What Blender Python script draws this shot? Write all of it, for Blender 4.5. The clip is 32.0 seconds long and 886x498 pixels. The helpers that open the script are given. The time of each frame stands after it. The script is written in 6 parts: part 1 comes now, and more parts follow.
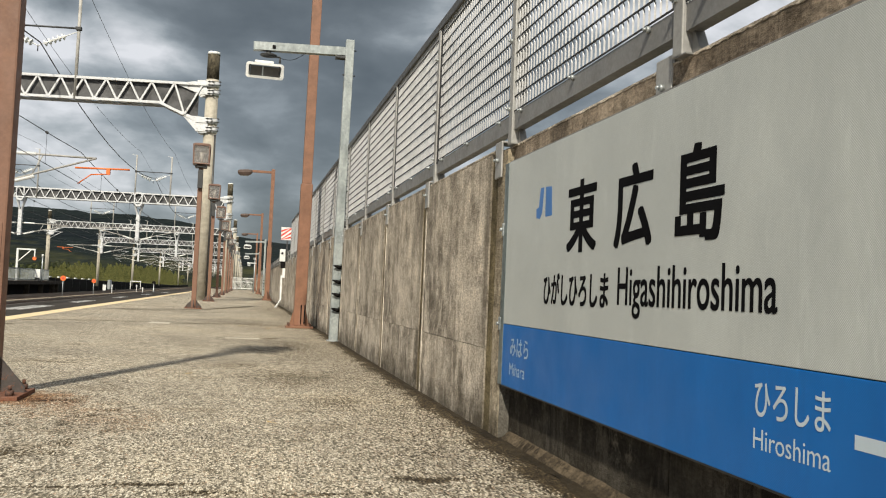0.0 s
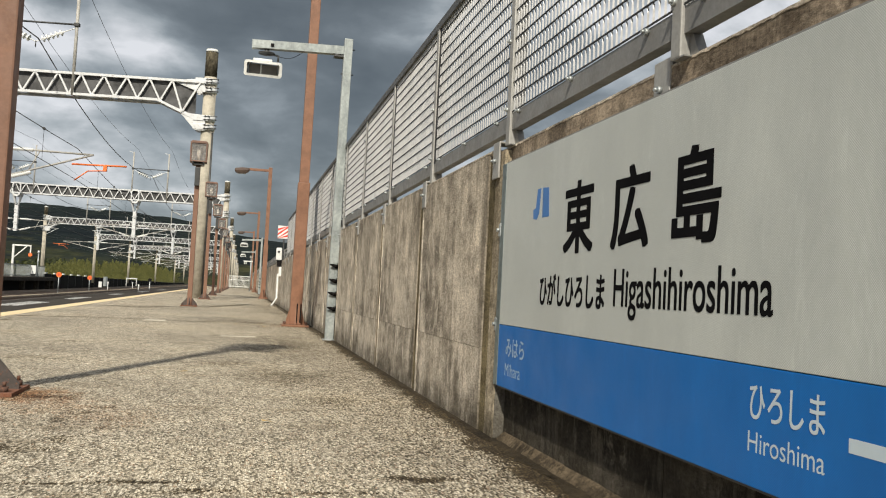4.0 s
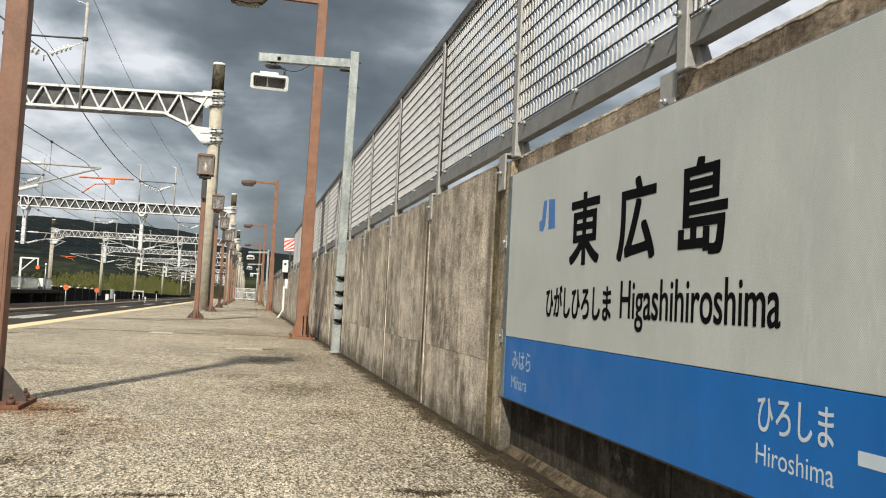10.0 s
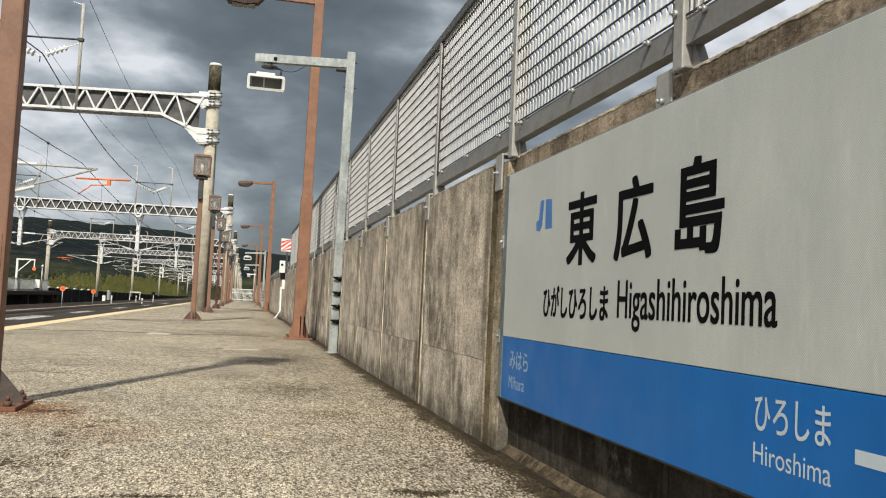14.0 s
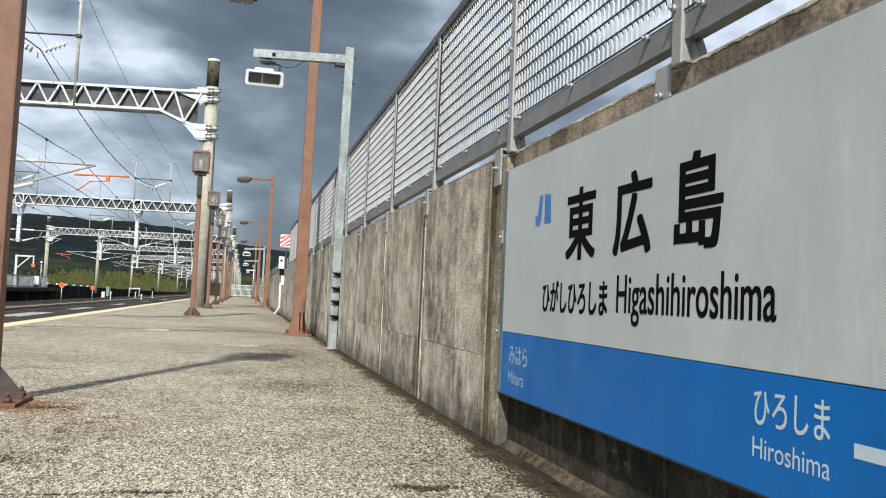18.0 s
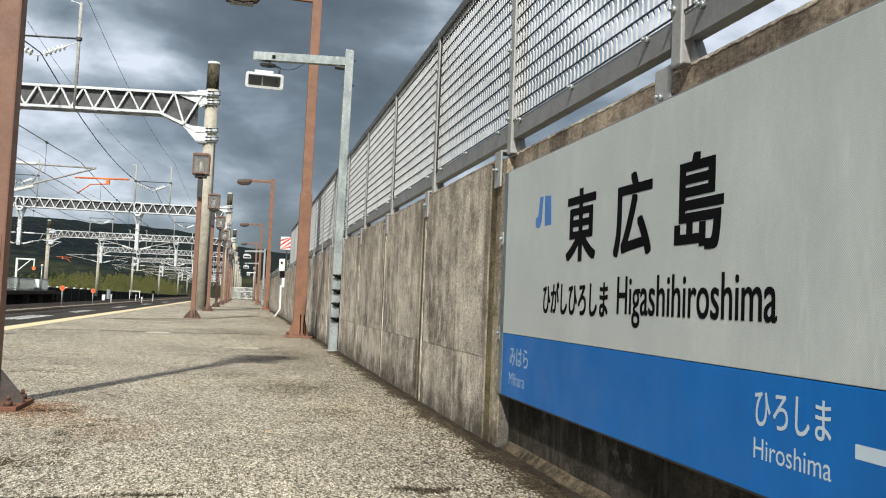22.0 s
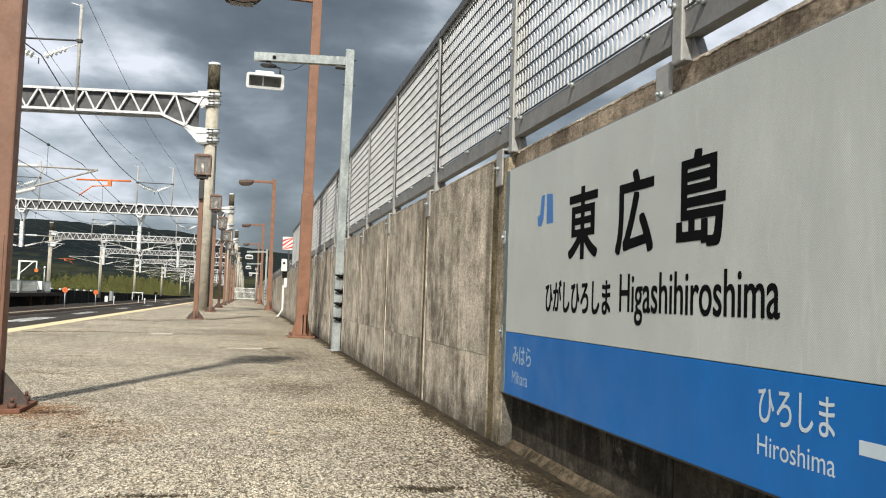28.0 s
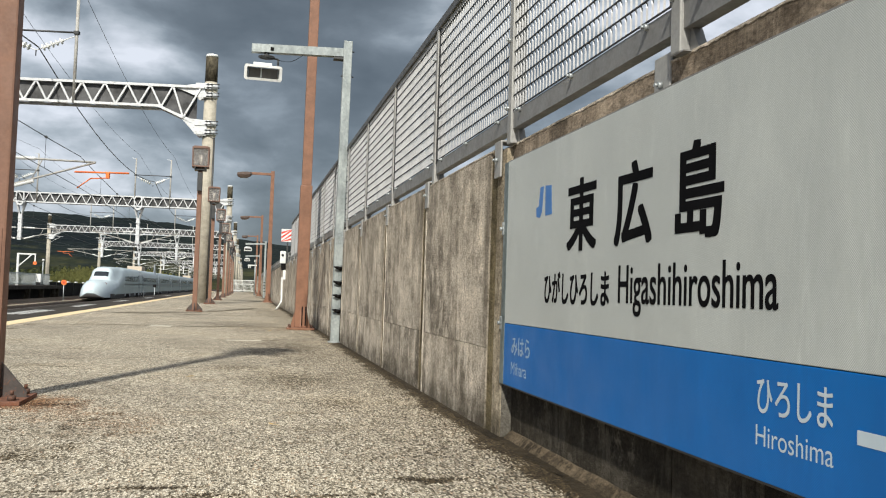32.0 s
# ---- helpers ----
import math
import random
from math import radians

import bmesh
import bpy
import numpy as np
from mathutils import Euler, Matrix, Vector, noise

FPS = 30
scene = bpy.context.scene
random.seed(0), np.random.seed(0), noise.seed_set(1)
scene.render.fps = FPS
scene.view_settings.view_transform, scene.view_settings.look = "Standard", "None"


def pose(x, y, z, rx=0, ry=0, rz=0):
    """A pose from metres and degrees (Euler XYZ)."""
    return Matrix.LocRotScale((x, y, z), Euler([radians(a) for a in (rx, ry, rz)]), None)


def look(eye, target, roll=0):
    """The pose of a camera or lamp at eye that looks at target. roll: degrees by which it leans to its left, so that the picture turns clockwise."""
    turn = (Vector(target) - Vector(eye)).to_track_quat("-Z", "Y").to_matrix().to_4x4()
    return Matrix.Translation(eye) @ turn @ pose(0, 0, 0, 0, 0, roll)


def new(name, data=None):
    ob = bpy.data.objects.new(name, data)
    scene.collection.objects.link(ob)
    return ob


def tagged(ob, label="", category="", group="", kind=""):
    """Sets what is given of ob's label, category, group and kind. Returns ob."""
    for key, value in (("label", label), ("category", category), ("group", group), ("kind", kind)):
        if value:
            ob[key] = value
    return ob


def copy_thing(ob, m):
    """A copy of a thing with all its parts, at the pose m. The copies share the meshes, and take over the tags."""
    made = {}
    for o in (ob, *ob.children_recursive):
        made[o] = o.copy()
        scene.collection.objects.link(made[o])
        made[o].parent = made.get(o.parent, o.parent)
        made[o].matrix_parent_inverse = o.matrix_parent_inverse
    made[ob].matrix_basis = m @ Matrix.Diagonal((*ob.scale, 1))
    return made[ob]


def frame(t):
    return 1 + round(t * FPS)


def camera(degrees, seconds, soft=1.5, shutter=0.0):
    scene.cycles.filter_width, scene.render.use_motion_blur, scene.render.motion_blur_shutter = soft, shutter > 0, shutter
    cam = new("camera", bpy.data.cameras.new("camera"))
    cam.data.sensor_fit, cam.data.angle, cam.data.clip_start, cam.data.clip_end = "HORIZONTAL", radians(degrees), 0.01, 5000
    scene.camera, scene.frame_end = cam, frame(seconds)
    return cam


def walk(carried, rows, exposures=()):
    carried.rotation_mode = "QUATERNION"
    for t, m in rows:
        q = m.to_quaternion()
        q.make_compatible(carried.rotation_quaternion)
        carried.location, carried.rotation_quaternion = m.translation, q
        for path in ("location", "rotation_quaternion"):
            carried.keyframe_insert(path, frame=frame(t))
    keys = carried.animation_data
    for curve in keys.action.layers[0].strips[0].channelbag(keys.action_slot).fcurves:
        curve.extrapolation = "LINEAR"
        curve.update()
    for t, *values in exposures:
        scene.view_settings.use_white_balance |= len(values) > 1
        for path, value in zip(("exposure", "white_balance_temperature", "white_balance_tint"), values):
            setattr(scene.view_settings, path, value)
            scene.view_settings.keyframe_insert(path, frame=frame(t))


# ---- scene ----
EYE = (0.0, 0.0, 0.65)
cam = camera(53.66, 32.0, soft=1.1, shutter=0.12)
# seconds, yaw, pitch and roll of the hand-held camera, in degrees
PATH = [
    (0, -12.65, 2.84, 2.45), (0.5, -12.65, 2.87, 2.58), (1, -12.62, 2.98, 2.55), (1.5, -12.62, 3.09, 2.66),
    (2, -12.73, 3.03, 2.67), (2.5, -12.79, 2.93, 2.76), (3, -12.86, 2.87, 2.88), (3.5, -12.89, 2.76, 2.97),
    (5.5, -12.70, 3.31, 2.90), (6, -12.52, 3.26, 2.97), (6.5, -12.45, 3.35, 2.86), (7, -12.50, 3.37, 2.75),
    (7.5, -12.59, 3.31, 2.92), (8, -12.68, 3.33, 2.96), (8.5, -12.68, 3.40, 2.96), (9, -12.56, 3.45, 2.86),
    (9.5, -12.55, 3.49, 2.81), (10, -12.43, 3.61, 2.88), (10.5, -12.31, 3.61, 2.99), (11, -12.41, 3.56, 2.95),
    (11.5, -12.53, 3.51, 2.84), (12, -12.64, 3.53, 2.87), (12.5, -12.60, 3.68, 2.94), (13, -12.52, 3.73, 2.87),
    (13.5, -12.56, 3.69, 2.76), (14, -12.62, 3.63, 2.71), (14.5, -12.67, 3.58, 2.73), (16.5, -12.88, 3.57, 2.61),
    (17, -12.78, 3.57, 2.66), (17.5, -12.76, 3.47, 2.72), (18, -12.69, 3.33, 2.54), (18.5, -12.87, 3.18, 2.57),
    (19, -12.97, 3.13, 2.73), (19.5, -13.04, 3.06, 2.61), (20, -12.96, 3.14, 2.41), (20.5, -12.85, 3.21, 2.42),
    (21, -12.87, 3.25, 2.33), (21.5, -12.77, 3.37, 2.31), (22, -12.66, 3.45, 2.38), (22.5, -12.77, 3.22, 2.31),
    (23, -13.00, 3.03, 2.26), (23.5, -13.07, 2.98, 2.27), (24, -13.09, 3.00, 2.30), (24.5, -13.13, 3.00, 2.32),
    (25, -13.04, 3.05, 2.10), (25.5, -12.94, 3.10, 2.31), (27.5, -12.64, 3.26, 1.99), (28, -12.53, 3.38, 1.94),
    (28.5, -12.53, 3.28, 1.68), (29, -12.37, 2.97, 1.75), (29.5, -12.50, 2.65, 1.57), (30, -12.74, 2.58, 1.60),
    (30.5, -12.82, 2.65, 1.66), (31, -12.76, 2.75, 1.90), (31.5, -12.70, 2.75, 1.86), (32, -12.63, 2.84, 1.80),
]


def aim(yaw, pitch, roll):
    a, b = radians(yaw), radians(pitch)
    ahead = Vector((-math.sin(a) * math.cos(b), math.cos(a) * math.cos(b), math.sin(b)))
    return look(EYE, Vector(EYE) + ahead * 2, roll)


walk(cam, [(t, aim(a, b, c)) for t, a, b, c in PATH], exposures=[
    (0, 0.35, 6450, 8), (3, 0.33, 6450, 8), (7, 0.36, 6430, 8), (10, 0.46, 6380, 8), (12.5, 0.38, 6360, 8), (14.5, 0.35, 6350, 8), (16.5, 0.46, 5690, 6),
    (18, 0.51, 5740, 6), (20, 0.51, 5890, 7), (22, 0.45, 5920, 7), (24, 0.55, 5970, 7), (25.5, 0.51, 6020, 7), (28, 0.53, 6140, 8),
    (29, 0.44, 6150, 8), (30, 0.38, 6070, 8), (31, 0.46, 6080, 8), (32, 0.42, 6080, 8)])

# ---- light ----
SUN_TO = Vector((-0.244, -0.700, 0.671)).normalized()
sun = new("sun", bpy.data.lights.new("sun", "SUN"))
sun.data.energy, sun.data.angle, sun.data.color = 4.2, radians(2.0), (1.0, 0.92, 0.78)
sun.matrix_world = look(SUN_TO * 50, (0, 0, 0))


def make_world():
    w = bpy.data.worlds.new("cloudy_sky")
    scene.world = w
    w.use_nodes = True
    nt = w.node_tree
    n, l = nt.nodes, nt.links
    n.clear()
    out = n.new("ShaderNodeOutputWorld")
    sky = n.new("ShaderNodeTexSky")
    sky.sky_type, sky.sun_disc = "NISHITA", False
    sky.sun_elevation, sky.sun_rotation = math.asin(SUN_TO.z), math.atan2(SUN_TO.x, SUN_TO.y)
    blue = n.new("ShaderNodeBackground")
    blue.inputs["Strength"].default_value = 0.1
    l.new(sky.outputs[0], blue.inputs["Color"])
    tc = n.new("ShaderNodeTexCoord")
    mp = n.new("ShaderNodeMapping")
    mp.inputs["Location"].default_value = CLOUD_AT
    mp.inputs["Scale"].default_value = (1.0, 1.0, 2.1)
    l.new(tc.outputs["Generated"], mp.inputs[0])

    def math_node(op, a, b):
        m = n.new("ShaderNodeMath")
        m.operation = op
        for v, t in ((a, m.inputs[0]), (b, m.inputs[1])):
            if isinstance(v, float):
                t.default_value = v
            else:
                l.new(v, t)
        return m.outputs[0]

    def puffs(scale, detail, rough, warp):
        t = n.new("ShaderNodeTexNoise")
        t.inputs["Scale"].default_value, t.inputs["Detail"].default_value, t.inputs["Roughness"].default_value = scale, detail, rough
        t.inputs["Distortion"].default_value = warp
        l.new(mp.outputs[0], t.inputs["Vector"])
        return t.outputs[0]

    def toward(way, far, near, lo, hi):
        d = n.new("ShaderNodeVectorMath")
        d.operation = "DOT_PRODUCT"
        d.inputs[1].default_value = Vector(way).normalized()
        l.new(tc.outputs["Generated"], d.inputs[0])
        r = n.new("ShaderNodeMapRange")
        r.interpolation_type = "SMOOTHSTEP"
        for i, v in enumerate((far, near, lo, hi)):
            r.inputs[i + 1].default_value = v
        l.new(d.outputs["Value"], r.inputs[0])
        return r.outputs[0]

    # heavy banks with smaller torn edges; the cover is thinner low in one quarter of the sky and round the sun
    bank = math_node("MULTIPLY", puffs(4.2, 4, 0.45, 0.1), 0.55)
    torn = math_node("MULTIPLY", puffs(11.0, 6, 0.52, 0.2), 0.45)
    cover = math_node("ADD", bank, torn)
    for part_of in (toward((-0.185, 0.960, 0.205), 0.9877, 0.9994, 0.0, 0.125), toward((0.0, 0.90, 0.42), 0.974, 0.990, 0.0, -0.075),
                    toward((0.05, 0.98, 0.17), 0.9877, 0.9976, 0.0, -0.018), toward(SUN_TO, -0.25, 0.9, 0.0, 0.13),
                    toward((0.66, 0.68, 0.30), 0.88, 0.99, 0.0, 0.11)):
        cover = math_node("ADD", cover, part_of)
    ramp = n.new("ShaderNodeValToRGB")
    e = ramp.color_ramp.elements
    e[0].position, e[0].color = 0.28, (0.082, 0.094, 0.103, 1)
    e[1].position, e[1].color = 0.68, (0.62, 0.62, 0.645, 1)
    for p, c in ((0.40, (0.112, 0.127, 0.138)), (0.47, (0.150, 0.168, 0.182)), (0.53, (0.215, 0.238, 0.256)), (0.60, (0.36, 0.38, 0.40))):
        k = e.new(p); k.color = (*c, 1)
    l.new(cover, ramp.inputs[0])
    cloud = n.new("ShaderNodeBackground")
    l.new(ramp.outputs[0], cloud.inputs["Color"])
    mix = n.new("ShaderNodeMixShader"); mix.inputs[0].default_value = 0.93
    l.new(blue.outputs[0], mix.inputs[1]); l.new(cloud.outputs[0], mix.inputs[2]); l.new(mix.outputs[0], out.inputs[0])


CLOUD_AT = (1.27, -0.45, 3.0)
make_world()

# ---- materials ----


class Mat:
    """A node material with small helpers for procedural surfaces."""

    def __init__(self, name, rough=0.7, metal=0.0, spec=0.5):
        self.m = bpy.data.materials.new(name)
        self.m.use_nodes = True
        self.n, self.l = self.m.node_tree.nodes, self.m.node_tree.links
        self.b = self.n["Principled BSDF"]
        self.b.inputs["Roughness"].default_value, self.b.inputs["Metallic"].default_value = rough, metal
        self.b.inputs["Specular IOR Level"].default_value = spec
        self.tc = self.n.new("ShaderNodeTexCoord")
        self.geo = self.n.new("ShaderNodeNewGeometry")

    def link(self, a, b):
        self.l.new(a, b)

    def coords(self, scale=(1, 1, 1), space="world"):
        mp = self.n.new("ShaderNodeMapping")
        mp.inputs["Scale"].default_value = scale
        self.link(self.geo.outputs["Position"] if space == "world" else self.tc.outputs["Object"], mp.inputs[0])
        return mp.outputs[0]

    def noise(self, scale, detail=4, rough=0.55, stretch=(1, 1, 1), space="world", out="Fac"):
        t = self.n.new("ShaderNodeTexNoise")
        t.inputs["Scale"].default_value, t.inputs["Detail"].default_value, t.inputs["Roughness"].default_value = scale, detail, rough
        self.link(self.coords(stretch, space), t.inputs["Vector"])
        return t.outputs[out]

    def cells(self, scale, stretch=(1, 1, 1), out="Distance", space="world"):
        t = self.n.new("ShaderNodeTexVoronoi")
        t.inputs["Scale"].default_value = scale
        self.link(self.coords(stretch, space), t.inputs["Vector"])
        return t.outputs[out]

    def ramp(self, fac, *stops):
        r = self.n.new("ShaderNodeValToRGB")
        e = r.color_ramp.elements
        e[0].position, e[0].color = stops[0][0], (*stops[0][1], 1)
        e[1].position, e[1].color = stops[-1][0], (*stops[-1][1], 1)
        for p, c in stops[1:-1]:
            e.new(p).color = (*c, 1)
        self.link(fac, r.inputs[0])
        return r.outputs[0]

    def val(self, fac, a, b, lo=0.0, hi=1.0):
        r = self.n.new("ShaderNodeMapRange")
        for i, v in enumerate((a, b, lo, hi)):
            r.inputs[i + 1].default_value = v
        self.link(fac, r.inputs[0])
        return r.outputs[0]

    def mix(self, fac, a, b, blend="MIX"):
        x = self.n.new("ShaderNodeMix")
        x.data_type, x.blend_type = "RGBA", blend
        for v, s in ((fac, x.inputs[0]), (a, x.inputs[6]), (b, x.inputs[7])):
            if isinstance(v, (int, float)):
                s.default_value = v
            elif isinstance(v, tuple):
                s.default_value = (*v, 1)
            else:
                self.link(v, s)
        return x.outputs[2]

    def color(self, c):
        if isinstance(c, tuple):
            self.b.inputs["Base Color"].default_value = (*c, 1)
        else:
            self.link(c, self.b.inputs["Base Color"])
        return self

    def bump(self, h, strength=0.3, dist=0.01):
        b = self.n.new("ShaderNodeBump")
        b.inputs["Strength"].default_value, b.inputs["Distance"].default_value = strength, dist
        self.link(h, b.inputs["Height"])
        self.link(b.outputs[0], self.b.inputs["Normal"])
        return self

    def rough(self, v):
        self.link(v, self.b.inputs["Roughness"])
        return self

    def per_object(self):
        return self.n.new("ShaderNodeObjectInfo").outputs["Random"]


def m_aggregate(name="worn_aggregate_asphalt", tint=(1, 1, 1), spots=(), rusts=(), dirt_and_darkening=False):
    """Exposed aggregate; dirt and darkened areas show as more and more dark grains. Spots: centre x, y, half sizes,
    strength.
    """
    k = Mat(name, 0.92, spec=0.25)
    cell = k.n.new("ShaderNodeTexVoronoi")
    cell.inputs["Scale"].default_value = 160
    k.link(k.coords((1, 0.36, 1)), cell.inputs["Vector"])
    sep = k.n.new("ShaderNodeSeparateColor")
    k.link(cell.outputs["Color"], sep.inputs[0])
    bw = k.ramp(sep.outputs[0], (0.0, (0.11, 0.100, 0.080)), (0.22, (0.23, 0.212, 0.175)), (0.40, (0.49, 0.45, 0.38)), (0.7, (0.72, 0.67, 0.58)), (0.97, (0.97, 0.93, 0.85)))
    gap = k.val(cell.outputs["Distance"], 0.0, 0.75)
    c = k.mix(k.val(cell.outputs["Distance"], 0.42, 0.70), bw, k.mix(0.5, bw, (0.16, 0.143, 0.117)))
    stones = k.ramp(k.cells(70, (1, 0.36, 1), out="Color"), (0.0, (0.66, 0.65, 0.63)), (1.0, (1.32, 1.32, 1.31)))
    c = k.mix(0.5, c, k.mix(1.0, c, stones, "MULTIPLY"))
    fine = k.ramp(k.noise(310, 3), (0.3, (0.80, 0.79, 0.77)), (0.7, (1.18, 1.16, 1.11)))
    c = k.mix(1.0, c, fine, "MULTIPLY")
    patch = k.ramp(k.noise(0.55, 6, 0.6), (0.30, (0.74, 0.72, 0.69)), (0.5, (1.0, 0.98, 0.94)), (0.72, (1.18, 1.13, 1.04)))
    c = k.mix(1.0, c, patch, "MULTIPLY")
    wet = k.ramp(k.noise(2.1, 6, 0.66, (0.7, 1.6, 1)), (0.55, (1, 1, 1)), (0.72, (0.66, 0.62, 0.56)))
    c = k.mix(1.0, c, wet, "MULTIPLY")
    mott = k.ramp(k.noise(15, 6, 0.7, (1, 0.32, 1)), (0.34, (0.80, 0.79, 0.78)), (0.5, (1.0, 1.0, 0.99)), (0.66, (1.16, 1.15, 1.13)))
    c = k.mix(1.0, c, mott, "MULTIPLY")
    c = k.mix(1.0, c, tint, "MULTIPLY")
    rag = k.val(k.noise(9, 6, 0.7), 0.3, 0.7, -0.45, 0.45)

    def math_node(op, a, b):
        n = k.n.new("ShaderNodeMath")
        n.operation = op
        for v, t in ((a, n.inputs[0]), (b, n.inputs[1])):
            if isinstance(v, float):
                t.default_value = v
            else:
                k.link(v, t)
        return n.outputs[0]

    def spot(x, y, rx, ry, force):
        mp = k.n.new("ShaderNodeMapping")
        mp.vector_type = "TEXTURE"
        mp.inputs["Location"].default_value, mp.inputs["Scale"].default_value = (x, y, 0), (rx, ry, 1000)
        k.link(k.geo.outputs["Position"], mp.inputs[0])
        ln = k.n.new("ShaderNodeVectorMath")
        ln.operation = "LENGTH"
        k.link(mp.outputs[0], ln.inputs[0])
        return k.val(math_node("ADD", ln.outputs["Value"], rag), 1.0, 0.1, 0.0, force)

    mask = None
    for q in spots:
        v = spot(*q)
        mask = v if mask is None else math_node("MAXIMUM", mask, v)
    if dirt_and_darkening:
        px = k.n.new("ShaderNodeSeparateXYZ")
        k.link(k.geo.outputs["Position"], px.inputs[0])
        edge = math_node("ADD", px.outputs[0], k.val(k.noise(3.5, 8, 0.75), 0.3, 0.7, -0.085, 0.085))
        # narrow dirt band at the wall, plus a wide darkening towards it
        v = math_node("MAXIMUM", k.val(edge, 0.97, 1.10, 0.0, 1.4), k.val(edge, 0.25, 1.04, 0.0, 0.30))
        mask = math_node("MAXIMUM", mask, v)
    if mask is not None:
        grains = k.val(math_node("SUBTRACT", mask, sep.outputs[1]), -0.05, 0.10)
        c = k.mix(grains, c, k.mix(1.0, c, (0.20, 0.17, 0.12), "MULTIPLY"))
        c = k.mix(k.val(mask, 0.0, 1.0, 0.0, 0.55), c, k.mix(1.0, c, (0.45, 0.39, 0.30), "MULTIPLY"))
    for q in rusts:
        stain = spot(*q)
        c = k.mix(stain, c, k.mix(1.0, c, (0.74, 0.52, 0.36), "MULTIPLY"))
        c = k.mix(k.val(math_node("SUBTRACT", stain, sep.outputs[2]), -0.05, 0.08, 0.0, 0.65), c, k.mix(1.0, c, (0.56, 0.34, 0.20), "MULTIPLY"))
    k.color(c).bump(gap, 0.7, 0.004)
    return k.m


def m_concrete(name, base, streak=0.6, moss=0.4, drip=(0.075, 0.062, 0.045), lichen=1.9, run=0.0, foot=0.0):
    k = Mat(name, 0.93, spec=0.2)
    blot = k.ramp(k.noise(1.9, 10, 0.74, (1, 1, 0.6)), (0.34, tuple(v * 0.50 for v in base)), (0.5, base), (0.66, tuple(min(1, v * 1.5) for v in base)))
    mott = k.ramp(k.noise(13, 10, 0.82, (1, 1, 0.55)), (0.38, (0.36, 0.345, 0.315)), (0.5, (0.96, 0.95, 0.93)), (0.60, (1.55, 1.54, 1.50)))
    c = k.mix(1.0, blot, mott, "MULTIPLY")
    s = k.ramp(k.noise(4.2, 8, 0.70, (1, 2.4, 0.16)), (0.36, (0.42, 0.40, 0.37)), (0.48, (0.92, 0.90, 0.87)), (0.62, (1.28, 1.27, 1.24)))
    c = k.mix(streak * 0.8, c, k.mix(1.0, c, s, "MULTIPLY"))
    s2 = k.ramp(k.noise(21.0, 7, 0.70, (1, 1.6, 0.13)), (0.36, (0.56, 0.54, 0.51)), (0.52, (1.0, 0.99, 0.97)), (0.63, (1.35, 1.34, 1.30)))
    c = k.mix(streak * 0.3, c, k.mix(1.0, c, s2, "MULTIPLY"))
    grit = k.ramp(k.noise(85, 5, 0.75), (0.36, (0.62, 0.61, 0.59)), (0.62, (1.28, 1.27, 1.24)))
    c = k.mix(1.0, c, grit, "MULTIPLY")
    # pale bloom, thicker in the lower half, and dark runs from the coping
    sep = k.n.new("ShaderNodeSeparateXYZ")
    k.link(k.geo.outputs["Position"], sep.inputs[0])
    low = k.val(sep.outputs[2], 0.2, 1.3, 0.03, -0.03)
    tot = k.n.new("ShaderNodeMath")
    k.link(k.noise(3.4, 10, 0.80, (1, 1.4, 0.5)), tot.inputs[0]); k.link(low, tot.inputs[1])
    c = k.mix(k.val(tot.outputs[0], 0.54, 0.66, 0, 0.85), c, tuple(min(1, v * lichen) for v in base))
    high = k.val(sep.outputs[2], 0.3, 1.4, -0.06, 0.06)
    tot = k.n.new("ShaderNodeMath")
    k.link(k.noise(2.2, 7, 0.66, (1, 3.2, 0.07)), tot.inputs[0]); k.link(high, tot.inputs[1])
    c = k.mix(k.val(tot.outputs[0], 0.53, 0.65, 0, run), c, k.mix(0.30, drip, c))
    if foot:
        # moss creeping up from the platform
        tot = k.n.new("ShaderNodeMath")
        k.link(k.val(k.noise(9, 8, 0.75, (1, 1, 0.5)), 0.3, 0.7, -0.12, 0.12), tot.inputs[0]); k.link(sep.outputs[2], tot.inputs[1])
        c = k.mix(k.val(tot.outputs[0], 0.10, -0.01, 0, foot), c, (0.035, 0.030, 0.018))
    m = k.val(k.noise(1.1, 8, 0.75, (1, 1.3, 0.45)), 0.54, 0.68, 0, moss)
    c = k.mix(m, c, (0.075, 0.066, 0.05))
    pits = k.val(k.noise(38, 3, 0.6), 0.69, 0.75, 0, 0.75)
    c = k.mix(pits, c, (0.03, 0.027, 0.022))
    var = k.val(k.per_object(), 0, 1, 0.82, 1.16)
    v3 = k.n.new("ShaderNodeCombineXYZ")
    for i in range(3):
        k.link(var, v3.inputs[i])
    c = k.mix(1.0, c, v3.outputs[0], "MULTIPLY")
    k.color(c).bump(k.noise(38, 9, 0.78), 0.9, 0.014)
    return k.m


